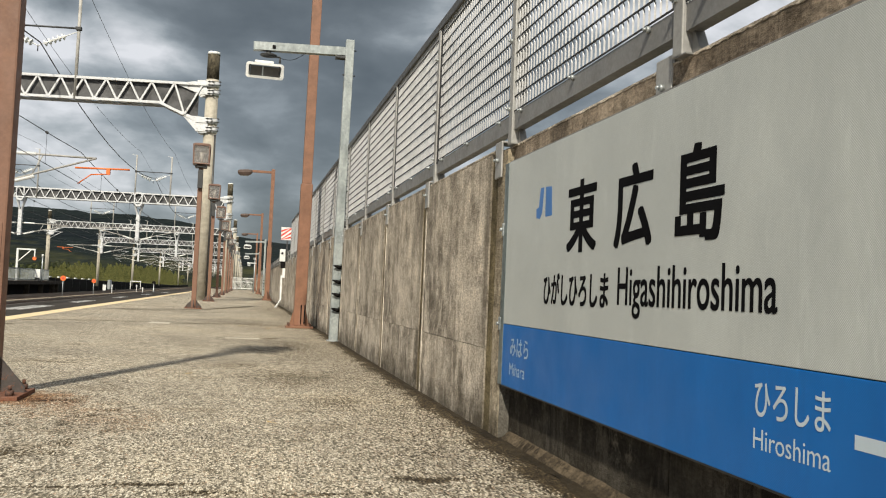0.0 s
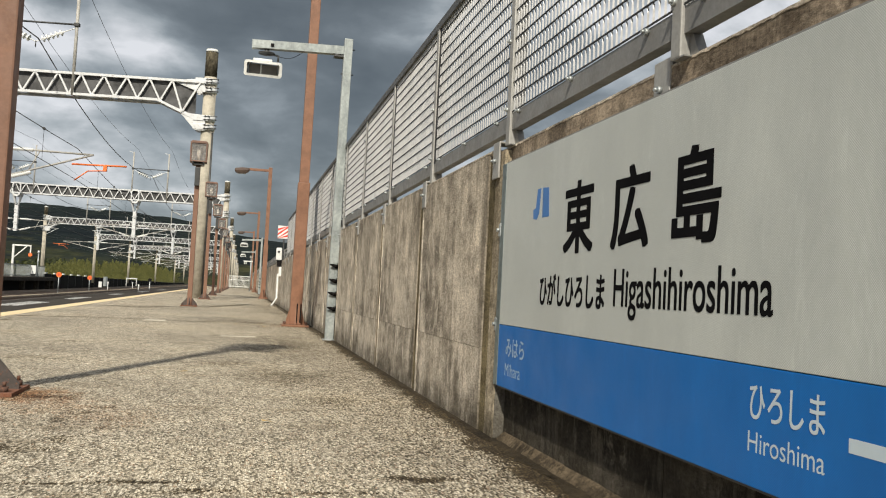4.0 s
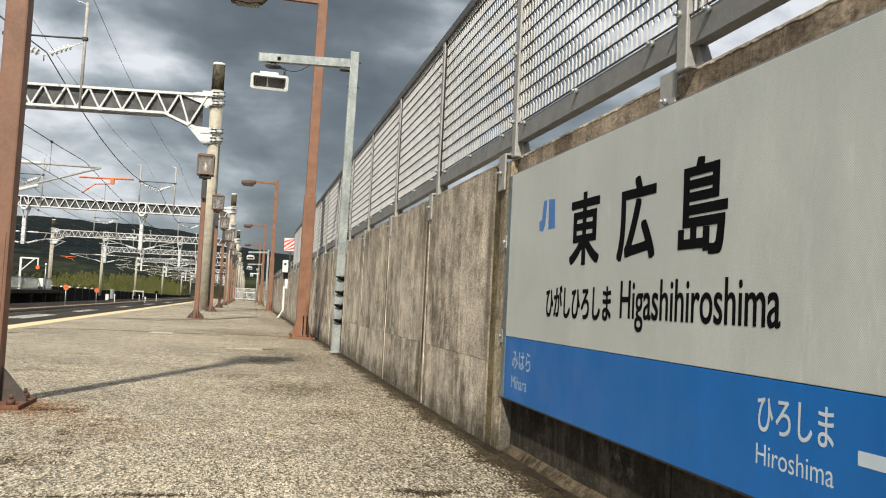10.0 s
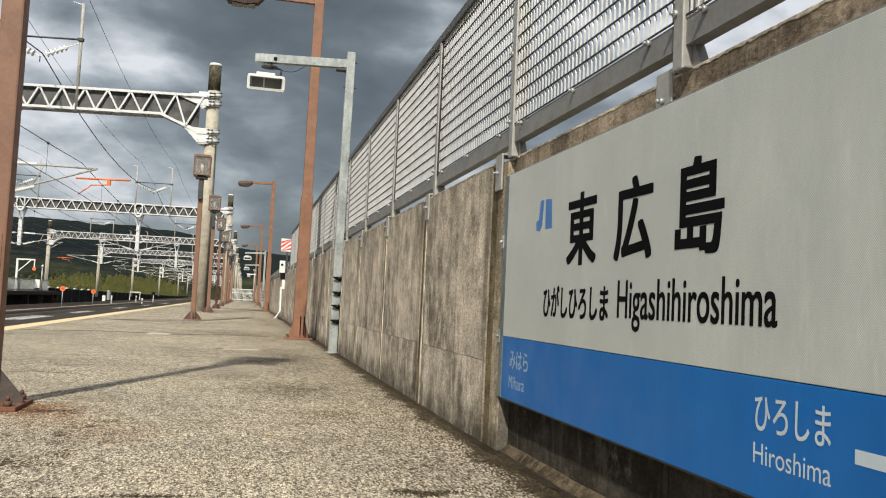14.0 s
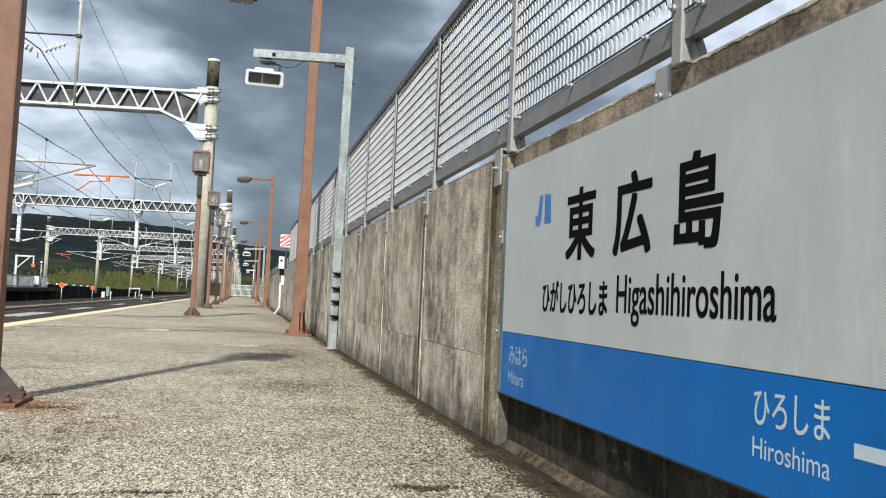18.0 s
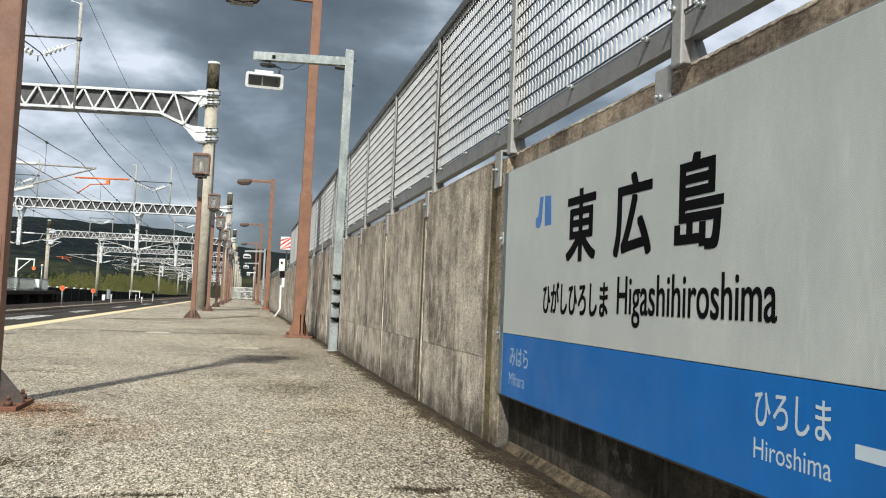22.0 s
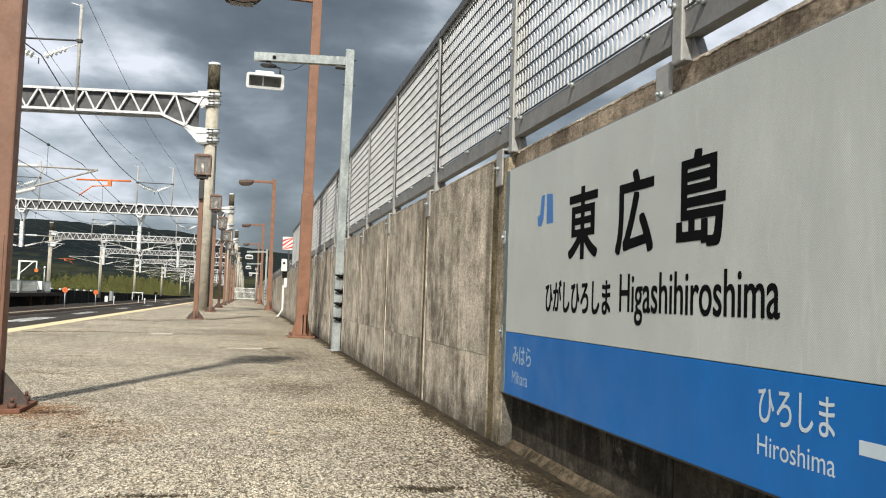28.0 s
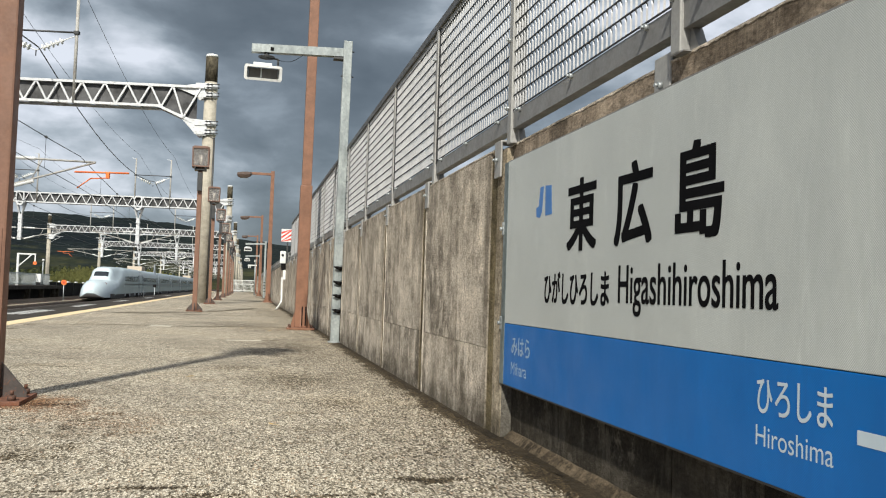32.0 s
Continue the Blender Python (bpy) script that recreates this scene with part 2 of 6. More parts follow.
def m_wall(name, base, run=0.55, bloom=0.75, foot=0.9, drip=(0.10, 0.085, 0.066), speck=0.6, pale=1.65, rain=(0.15, 1.4), grime=0.62, joint=0.0):
    """Weathered cast concrete: soft blotches, rain streaks from the top, pale bloom lower down, a mossy foot. Every panel has its own."""
    k = Mat(name, 0.93, spec=0.2)
    own = k.n.new("ShaderNodeCombineXYZ")
    k.link(k.val(k.per_object(), 0, 1, 0, 53), own.inputs[1])
    at = k.n.new("ShaderNodeVectorMath")
    k.link(k.geo.outputs["Position"], at.inputs[0])
    k.link(own.outputs[0], at.inputs[1])
    sep = k.n.new("ShaderNodeSeparateXYZ")
    k.link(k.geo.outputs["Position"], sep.inputs[0])
    height = sep.outputs[2]

    def cloud(scale, detail, rough, stretch=(1, 1, 1)):
        mp = k.n.new("ShaderNodeMapping")
        mp.inputs["Scale"].default_value = (stretch[0], stretch[1] * 0.42, stretch[2])
        k.link(at.outputs[0], mp.inputs[0])
        t = k.n.new("ShaderNodeTexNoise")
        t.inputs["Scale"].default_value, t.inputs["Detail"].default_value, t.inputs["Roughness"].default_value = scale, detail, rough
        k.link(mp.outputs[0], t.inputs["Vector"])
        return t.outputs["Fac"]

    def plus(a, b):
        m = k.n.new("ShaderNodeMath")
        k.link(a, m.inputs[0])
        k.link(b, m.inputs[1])
        return m.outputs[0]

    def grey(v, warm=0.03):
        return (v, v * (1 - warm * 0.4), v * (1 - warm))

    c = k.ramp(cloud(1.4, 6, 0.6), (0.32, tuple(v * 0.66 for v in base)), (0.5, base), (0.68, tuple(min(1, v * 1.28) for v in base)))
    c = k.mix(1.0, c, k.ramp(cloud(8, 10, 0.78, (1, 1, 0.55)), (0.38, grey(0.46, 0.10)), (0.5, grey(0.98)), (0.60, grey(1.42))), "MULTIPLY")
    c = k.mix(0.55, c, k.mix(1.0, c, k.ramp(cloud(6.5, 9, 0.72, (1, 3.0, 0.20)), (0.36, grey(0.46, 0.10)), (0.5, grey(1.0)), (0.62, grey(1.36))), "MULTIPLY"))
    # broken chalky runs and dark freckles
    c = k.mix(k.val(plus(cloud(5.5, 9, 0.76, (1, 2.6, 0.32)), k.val(height, 0.2, 1.3, 0.035, -0.035)), 0.545, 0.60, 0, bloom * 0.8), c, tuple(min(1, v * pale * 1.1) for v in base))
    c = k.mix(k.val(cloud(13, 9, 0.80, (1, 1.2, 0.6)), 0.57, 0.63, 0, 0.55), c, k.mix(0.5, drip, c))
    c = k.mix(k.val(plus(cloud(2.1, 9, 0.74, (1, 1, 0.7)), k.val(height, 0.1, 1.2, 0.05, -0.05)), 0.53, 0.66, 0, bloom), c, tuple(min(1, v * pale) for v in base))
    c = k.mix(k.val(plus(cloud(6.0, 10, 0.82, (1, 1, 0.6)), k.val(height, 0.1, 1.3, 0.025, -0.025)), 0.555, 0.62, 0, bloom * 0.75), c, tuple(min(1, v * pale) for v in base))
    c = k.mix(k.val(cloud(22, 7, 0.75, (1, 1, 0.5)), 0.58, 0.66, 0, speck), c, tuple(min(1, v * pale * 1.12) for v in base))
    c = k.mix(k.val(plus(cloud(2.8, 10, 0.74, (1, 4.0, 0.12)), k.val(height, rain[0], rain[1], -0.10, 0.075)), 0.50, 0.63, 0, run), c, k.mix(0.35, drip, c))
    c = k.mix(k.val(cloud(26, 7, 0.75, (1, 1, 0.75)), grime, grime + 0.08, 0, 0.7), c, k.mix(0.4, drip, c))
    c = k.mix(1.0, c, k.ramp(k.noise(95, 5, 0.75, (1, 0.42, 1)), (0.36, grey(0.66)), (0.62, grey(1.26))), "MULTIPLY")
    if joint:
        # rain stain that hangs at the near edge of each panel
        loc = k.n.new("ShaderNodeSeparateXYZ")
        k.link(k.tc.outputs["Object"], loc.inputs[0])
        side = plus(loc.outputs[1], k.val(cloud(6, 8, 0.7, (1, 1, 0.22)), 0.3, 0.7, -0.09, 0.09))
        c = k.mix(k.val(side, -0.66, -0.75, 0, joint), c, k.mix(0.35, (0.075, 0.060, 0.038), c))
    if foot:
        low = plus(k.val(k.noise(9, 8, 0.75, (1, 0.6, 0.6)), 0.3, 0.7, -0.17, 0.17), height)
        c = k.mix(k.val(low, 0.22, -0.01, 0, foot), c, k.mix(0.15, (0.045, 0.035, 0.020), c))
    c = k.mix(k.val(k.noise(42, 3, 0.6, (1, 0.42, 1)), 0.69, 0.74, 0, 0.75), c, (0.035, 0.030, 0.024))
    k.color(c).bump(k.noise(38, 9, 0.78, (1, 0.42, 1)), 0.8, 0.010)
    return k.m


def m_paint(name, base, rough=0.5, dirt=0.35, rust=0.0, metal=0.0, scale=1.0, spec=0.5):
    k = Mat(name, rough, metal, spec)
    d = k.ramp(k.noise(5.0 * scale, 7, 0.65), (0.30, tuple(v * (1 - dirt) for v in base)), (0.55, base), (0.8, tuple(min(1, v * (1 + dirt * 0.5)) for v in base)))
    f = k.ramp(k.noise(60 * scale, 4, 0.6), (0.3, (0.86, 0.86, 0.86)), (0.7, (1.08, 1.08, 1.08)))
    c = k.mix(1.0, d, f, "MULTIPLY")
    if rust:
        r = k.val(k.noise(16 * scale, 8, 0.72), 0.60 - rust * 0.2, 0.70 - rust * 0.2)
        c = k.mix(r, c, k.ramp(k.noise(70 * scale, 4), (0.35, (0.10, 0.035, 0.018)), (0.7, (0.26, 0.10, 0.045))))
    k.color(c).rough(k.val(k.noise(14 * scale, 5), 0.3, 0.7, max(0.05, rough - 0.12), min(1, rough + 0.15)))
    k.bump(k.noise(90 * scale, 4), 0.12, 0.003)
    return k.m


def m_galv(name="galvanised_steel", base=(0.40, 0.42, 0.43), metal=0.55):
    k = Mat(name, 0.48, metal)
    sp = k.ramp(k.cells(38, out="Color"), (0.0, tuple(v * 0.85 for v in base)), (0.5, base), (1.0, tuple(v * 1.2 for v in base)))
    st = k.ramp(k.noise(9, 6, 0.65, (1, 1, 0.4)), (0.35, (0.68, 0.70, 0.70)), (0.65, (1.12, 1.12, 1.10)))
    k.color(k.mix(1.0, sp, st, "MULTIPLY")).rough(k.val(k.noise(20, 4), 0.3, 0.7, 0.36, 0.62))
    return k.m


def m_plain(name, base, rough=0.6, metal=0.0, vary=0.25, scale=6.0, spec=0.5):
    k = Mat(name, rough, metal, spec)
    k.color(k.ramp(k.noise(scale, 6, 0.6), (0.3, tuple(v * (1 - vary) for v in base)), (0.7, tuple(min(1, v * (1 + vary)) for v in base))))
    return k.m


def m_leaf(name, dark, light, scale=0.35):
    k = Mat(name, 0.75, spec=0.2)
    isl = k.geo.outputs["Random Per Island"]
    c = k.ramp(isl, (0.0, dark), (0.6, tuple((a + b) / 2 for a, b in zip(dark, light))), (1.0, light))
    p = k.ramp(k.noise(scale, 5), (0.3, (0.70, 0.72, 0.70)), (0.7, (1.2, 1.15, 1.02)))
    c = k.mix(1.0, c, p, "MULTIPLY")
    k.color(c)
    # thin leaves let light through
    tr = k.n.new("ShaderNodeBsdfTranslucent")
    k.link(c, tr.inputs["Color"])
    mx = k.n.new("ShaderNodeMixShader")
    mx.inputs[0].default_value = 0.3
    k.link(k.b.outputs[0], mx.inputs[1])
    k.link(tr.outputs[0], mx.inputs[2])
    k.link(mx.outputs[0], k.n["Material Output"].inputs["Surface"])
    return k.m


def m_forest():
    k = Mat("dark_forest", 0.95, spec=0.1)
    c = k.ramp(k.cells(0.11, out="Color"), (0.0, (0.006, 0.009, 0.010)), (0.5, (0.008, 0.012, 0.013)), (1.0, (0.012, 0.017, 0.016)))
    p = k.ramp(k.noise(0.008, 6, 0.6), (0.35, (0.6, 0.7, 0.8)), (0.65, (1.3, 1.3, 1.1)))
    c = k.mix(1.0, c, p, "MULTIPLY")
    # lowest slopes, grass and young trees, painted a sunlit olive green by height
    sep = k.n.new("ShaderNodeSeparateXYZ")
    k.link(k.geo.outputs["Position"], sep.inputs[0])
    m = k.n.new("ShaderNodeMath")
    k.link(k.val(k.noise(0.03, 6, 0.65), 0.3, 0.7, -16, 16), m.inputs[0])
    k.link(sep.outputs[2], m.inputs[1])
    sunlit_grass = k.ramp(k.noise(0.09, 6, 0.7), (0.35, (0.030, 0.036, 0.013)), (0.65, (0.070, 0.066, 0.026)))
    c = k.mix(k.val(m.outputs[0], 14, -4, 0, 0.75), c, sunlit_grass)
    k.color(c).bump(k.cells(0.11), 0.5, 5.0)
    return k.m


def m_sign(name, base, dots=0.12, spec=0.35):
    """Reflective sheet with a fine regular grid of beads."""
    k = Mat(name, 0.42, spec=spec)
    w = k.ramp(k.noise(1.8, 5, 0.6), (0.3, tuple(v * 0.93 for v in base)), (0.7, tuple(min(1, v * 1.05) for v in base)))
    t = k.n.new("ShaderNodeTexVoronoi")
    t.inputs["Scale"].default_value, t.inputs["Randomness"].default_value = 235, 0.0
    mp = k.n.new("ShaderNodeMapping")
    mp.inputs["Rotation"].default_value = (math.radians(45), 0, 0)
    mp.inputs["Scale"].default_value = (0, 1, 1)
    k.link(k.geo.outputs["Position"], mp.inputs[0])
    k.link(mp.outputs[0], t.inputs["Vector"])
    d = k.val(t.outputs["Distance"], 0.22, 0.50, 1.0 + dots * 0.6, 1.0 - dots * 1.8)
    v3 = k.n.new("ShaderNodeCombineXYZ")
    for i in range(3):
        k.link(d, v3.inputs[i])
    c = k.mix(1.0, w, v3.outputs[0], "MULTIPLY")
    sc = k.val(k.noise(40, 6, 0.75, (1, 1.6, 0.35)), 0.70, 0.76, 0, 0.35)
    # pale dust and smears, strengthened to paint in the sheet's streaky sheen
    dust_and_sheen = k.val(k.noise(2.2, 8, 0.72, (1, 1.5, 0.55)), 0.47, 0.70, 0, 0.75)
    c = k.mix(dust_and_sheen, c, k.mix(1.0, c, (1.22, 1.21, 1.19), "MULTIPLY"))
    smear = k.val(k.noise(9.0, 7, 0.72, (1, 1.6, 0.30)), 0.58, 0.70, 0, 0.5)
    c = k.mix(smear, c, k.mix(1.0, c, (1.22, 1.22, 1.21), "MULTIPLY"))
    k.color(k.mix(sc, c, tuple(min(1, v * 1.25 + 0.05) for v in base)))
    k.rough(k.val(k.noise(6, 5), 0.3, 0.7, 0.34, 0.52))
    return k.m


SPOTS = (
    (0.60, 9.5, 0.75, 3.2, 0.42), (0.25, 15.0, 1.0, 3.4, 0.30), (0.70, 24.0, 0.8, 6.0, 0.35),
    (0.66, 3.0, 0.22, 0.08, 1.0), (-0.80, 3.50, 0.20, 0.13, 0.60), (-0.655, 3.72, 0.06, 0.12, 0.75), (-0.25, 2.95, 0.20, 0.04, 1.0),
    (-0.55, 2.93, 0.30, 0.02, 0.6), (-0.10, 2.84, 0.14, 0.05, 0.7), (0.25, 2.80, 0.30, 0.03, 0.6), (-0.75, 4.17, 0.07, 0.09, 0.65),
    # the (0.18, 8.95) spot is shade painted where the lantern's shadow ends
    (-0.69, 4.43, 0.09, 0.09, 0.55), (-0.60, 4.60, 0.12, 0.08, 0.4), (-0.95, 4.98, 0.22, 0.14, 0.6), (0.18, 8.95, 0.20, 0.35, 0.5), (0.40, 6.3, 0.55, 0.9, 0.5),
    (-0.1, 7.2, 0.45, 0.30, 0.4), (0.55, 5.0, 0.35, 0.45, 0.42), (0.40, 10.95, 0.09, 0.10, 0.8), (-0.24, 10.85, 0.06, 0.08, 0.7))
RUSTS = ((-1.08, 5.02, 0.33, 0.40, 0.85), (-0.86, 4.66, 0.30, 0.55, 0.28), (-0.55, 4.30, 0.30, 0.5, 0.22), (0.87, 13.9, 0.45, 0.6, 0.5))
AGG = m_aggregate(tint=(0.755, 0.745, 0.74), spots=SPOTS, rusts=RUSTS, dirt_and_darkening=True)
AGG_MOSS = m_aggregate("mossy_aggregate", (0.26, 0.225, 0.17))
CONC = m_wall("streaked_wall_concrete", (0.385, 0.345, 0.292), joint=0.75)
CONC_PALE = m_wall("pale_mortar_and_sunlit_edge", (0.50, 0.45, 0.385), 0.45, 0.5, 0.7)
CONC_OLD = m_concrete("mossy_concrete", (0.085, 0.075, 0.055), 0.6, 0.8)
CONC_BLACK = m_wall("black_blotched_concrete", (0.036, 0.032, 0.026), 0.95, 0.9, 0.4, (0.006, 0.005, 0.004), 0.9, 3.0, (-0.3, 0.40), 0.56)
FOOT = m_wall("mossy_foot_concrete", (0.054, 0.042, 0.028), 0.5, 0.7, 0.0, (0.02, 0.016, 0.01), 0.8, 3.0)
TOP_CONC = m_wall("weathered_coping_concrete", (0.27, 0.222, 0.172), 0.75, 0.5, 0.0, (0.055, 0.043, 0.032), 0.45, 1.8, (0.15, 1.6), 0.52)
PIER = m_wall("stained_pier_concrete", (0.34, 0.295, 0.225), 0.6, 0.5, 0.9, (0.10, 0.075, 0.038))
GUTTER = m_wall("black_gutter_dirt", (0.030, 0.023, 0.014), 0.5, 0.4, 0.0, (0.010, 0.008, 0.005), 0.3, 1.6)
PIER_SIDE = m_wall("grey_pier_side", (0.105, 0.100, 0.090), 0.6, 0.6, 0.5, (0.02, 0.018, 0.014))
JOINT = m_wall("olive_joint_moss", (0.150, 0.124, 0.072), 0.6, 0.3, 0.6, (0.035, 0.027, 0.015))
CONC_MID = m_concrete("dirty_concrete", (0.19, 0.17, 0.14), 0.7, 0.5)
CONC_LIGHT = m_concrete("slab_concrete", (0.20, 0.17, 0.135), 0.2, 0.2)
POLE_CONC = m_paint("pole_concrete", (0.46, 0.42, 0.345), 0.9, 0.35, scale=0.8, spec=0.2)
BROWN = m_paint("brown_paint", (0.235, 0.113, 0.066), 0.55, 0.3)
BROWN_DULL = m_paint("dull_brown_paint", (0.205, 0.106, 0.068), 0.6, 0.2)
RUST = m_paint("rusty_brown_paint", (0.10, 0.055, 0.040), 0.8, 0.4, 0.4, scale=2.0)
RUSTY_PLATE = m_paint("rust_red_plate", (0.17, 0.075, 0.045), 0.85, 0.5, 0.5, scale=2.0)
LANTERN_FRAME = m_paint("brown_lantern_frame", (0.175, 0.098, 0.070), 0.6, 0.3)
LAMP_HEAD = m_paint("dark_brown_hood", (0.085, 0.055, 0.042), 0.7, 0.35)
GUSSET = m_paint("dark_worn_steel", (0.075, 0.062, 0.056), 0.6, 0.5, 0.25, scale=2.0)
GALV = m_galv()
FENCE_GREY = m_paint("grey_fence_paint", (0.235, 0.23, 0.222), 0.5, 0.2, metal=0.2)
RAIL_DARK = m_paint("dark_rail_paint", (0.10, 0.098, 0.096), 0.5, 0.25, metal=0.2)
POST_GREY = m_paint("galvanised_post", (0.36, 0.352, 0.335), 0.5, 0.25, metal=0.2)
MESH_BAR = m_paint("bright_mesh_steel", (0.425, 0.42, 0.42), 0.4, 0.2, metal=0.2)
# mesh steel in a darker colour, for the shade on the rods' undersides
MESH_ROD = m_plain("shaded_mesh_steel", (0.04, 0.04, 0.042), 0.6, 0.0, spec=0.2)
GREEN_GREY = m_galv("green_grey_steel", (0.205, 0.24, 0.242))
POST_GALV = m_galv("mottled_galvanised_post", (0.345, 0.37, 0.37), 0.2)
WHITE = m_paint("white_paint", (0.74, 0.74, 0.72), 0.5, 0.15)
FEEDER = m_paint("weathered_grey_pipe", (0.40, 0.385, 0.355), 0.6, 0.35, rust=0.1)
WHITE_STEEL = m_paint("white_gantry_steel", (0.66, 0.67, 0.68), 0.5, 0.2, rust=0.12)
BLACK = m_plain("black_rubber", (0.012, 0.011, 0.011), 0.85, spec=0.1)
DARK = m_plain("dark_steel", (0.06, 0.06, 0.06), 0.5, 0.4)
YELLOW = m_paint("yellow_line_paint", (0.80, 0.63, 0.38), 0.75, 0.2, scale=1.5)
EDGE = m_plain("dark_edge_asphalt", (0.050, 0.044, 0.038), 0.95, vary=0.4, scale=3, spec=0.12)
SIGN_GREY = m_sign("sign_white_sheet", (0.485, 0.507, 0.49))
SIGN_BLUE = m_sign("sign_blue_sheet", (0.004, 0.122, 0.415), 0.06, 0.30)
INK = m_plain("black_lettering", (0.005, 0.005, 0.006), 0.8, spec=0.05)
LATTICE_FILL = m_paint("grey_lattice_fill", (0.085, 0.084, 0.086), 0.7, 0.9, scale=0.35)
LETTER_FADED = m_plain("faded_white_lettering", (0.33, 0.44, 0.57), 0.5, vary=0.12, spec=0.2)
LETTER_WHITE = m_plain("white_lettering", (0.50, 0.58, 0.64), 0.5, vary=0.08, spec=0.2)
LOGO_BLUE = m_plain("blue_logo", (0.05, 0.17, 0.45), 0.4, vary=0.1)
ORANGE = m_plain("orange_enamel", (0.75, 0.16, 0.03), 0.5, vary=0.15)
RED = m_plain("red_sheet", (0.62, 0.06, 0.04), 0.5, vary=0.15)
PORCELAIN = m_plain("porcelain", (0.75, 0.75, 0.73), 0.25, vary=0.08)
SCREEN = m_plain("dark_screen", (0.075, 0.072, 0.070), 0.18, vary=0.3)
STEEL = m_plain("rail_steel", (0.20, 0.16, 0.13), 0.4, 0.7)
BALLAST = m_plain("dark_ballast", (0.030, 0.023, 0.018), 0.95, vary=0.5, scale=9)
SLAB = m_plain("rusty_slab", (0.066, 0.042, 0.030), 0.9, vary=0.5, scale=2)
GROUND = m_plain("grass_ground", (0.06, 0.075, 0.03), 0.95, vary=0.5, scale=0.4)
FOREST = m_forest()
BAMBOO = m_leaf("bamboo_leaves", (0.140, 0.145, 0.052), (0.225, 0.225, 0.084))
SHRUB = m_leaf("dark_leaves", (0.032, 0.043, 0.018), (0.085, 0.094, 0.036))
DRYLEAF = m_plain("dry_leaf", (0.36, 0.25, 0.10), 0.7)


def m_glass(name, col, rough):
    k = Mat(name, rough)
    k.b.inputs["Transmission Weight"].default_value = 0.9
    k.color(k.ramp(k.noise(9, 6, 0.7), (0.3, tuple(v * 0.75 for v in col)), (0.7, col)))
    return k.m


LANTERN_GLASS = m_glass("weathered_lantern_glass", (0.66, 0.63, 0.60), 0.18)
LAMP_GREY = m_plain("dusty_lamp_glass", (0.42, 0.41, 0.39), 0.5, vary=0.2)
TRAIN_WHITE = m_plain("pale_blue_train_paint", (0.59, 0.68, 0.72), 0.20, vary=0.05, scale=0.4)
TRAIN_BAND = m_plain("dark_blue_band", (0.035, 0.05, 0.09), 0.3, vary=0.1)
TRAIN_GLASS = m_plain("dark_train_glass", (0.02, 0.025, 0.03), 0.08, vary=0.2)
TRAIN_UNDER = m_plain("grey_underbody", (0.016, 0.014, 0.013), 0.6, vary=0.35, scale=2)
TRAIN_ROOF = m_plain("roof_grey", (0.42, 0.44, 0.46), 0.5, vary=0.15)
TAIL_LENS = m_plain("dull_tail_lens", (0.30, 0.20, 0.19), 0.25, vary=0.1)

# ---- mesh helpers ----


def box(bm, x0, x1, y0, y1, z0, z1, bevel=0.0):
    vs = [bm.verts.new((x, y, z)) for x in (x0, x1) for y in (y0, y1) for z in (z0, z1)]
    fs = [bm.faces.new([vs[i] for i in f]) for f in ((0, 1, 3, 2), (4, 6, 7, 5), (0, 4, 5, 1), (2, 3, 7, 6), (0, 2, 6, 4), (1, 5, 7, 3))]
    if bevel:
        bmesh.ops.bevel(bm, geom=list({e for f in fs for e in f.edges}), offset=bevel, segments=2, affect="EDGES", profile=0.6)
    return bm


def tube(bm, p0, p1, r0, r1=None, n=10, caps=True):
    p0, p1 = Vector(p0), Vector(p1)
    r1 = r0 if r1 is None else r1
    d = (p1 - p0).normalized()
    u = d.cross(Vector((0, 0, 1)) if abs(d.z) < 0.9 else Vector((0, 1, 0))).normalized()
    v = d.cross(u)
    a, b = [], []
    for i in range(n):
        t = 2 * math.pi * i / n
        w = u * math.cos(t) + v * math.sin(t)
        a.append(bm.verts.new(p0 + w * r0))
        b.append(bm.verts.new(p1 + w * r1))
    for i in range(n):
        f = bm.faces.new((a[i], a[(i + 1) % n], b[(i + 1) % n], b[i]))
        f.smooth = n > 5
    if caps:
        bm.faces.new(a[::-1])
        bm.faces.new(b)
    return bm


def beam(bm, p0, p1, w, h):
    """A rectangular bar from p0 to p1, w across and h deep."""
    p0, p1 = Vector(p0), Vector(p1)
    d = (p1 - p0).normalized()
    u = d.cross(Vector((0, 0, 1)) if abs(d.z) < 0.95 else Vector((0, 1, 0))).normalized() * (w / 2)
    v = d.cross(u).normalized() * (h / 2)
    a = [bm.verts.new(p0 + s * u + t * v) for s, t in ((-1, -1), (1, -1), (1, 1), (-1, 1))]
    b = [bm.verts.new(p1 + s * u + t * v) for s, t in ((-1, -1), (1, -1), (1, 1), (-1, 1))]
    for i in range(4):
        bm.faces.new((a[i], a[(i + 1) % 4], b[(i + 1) % 4], b[i]))
    bm.faces.new(a[::-1])
    bm.faces.new(b)
    return bm


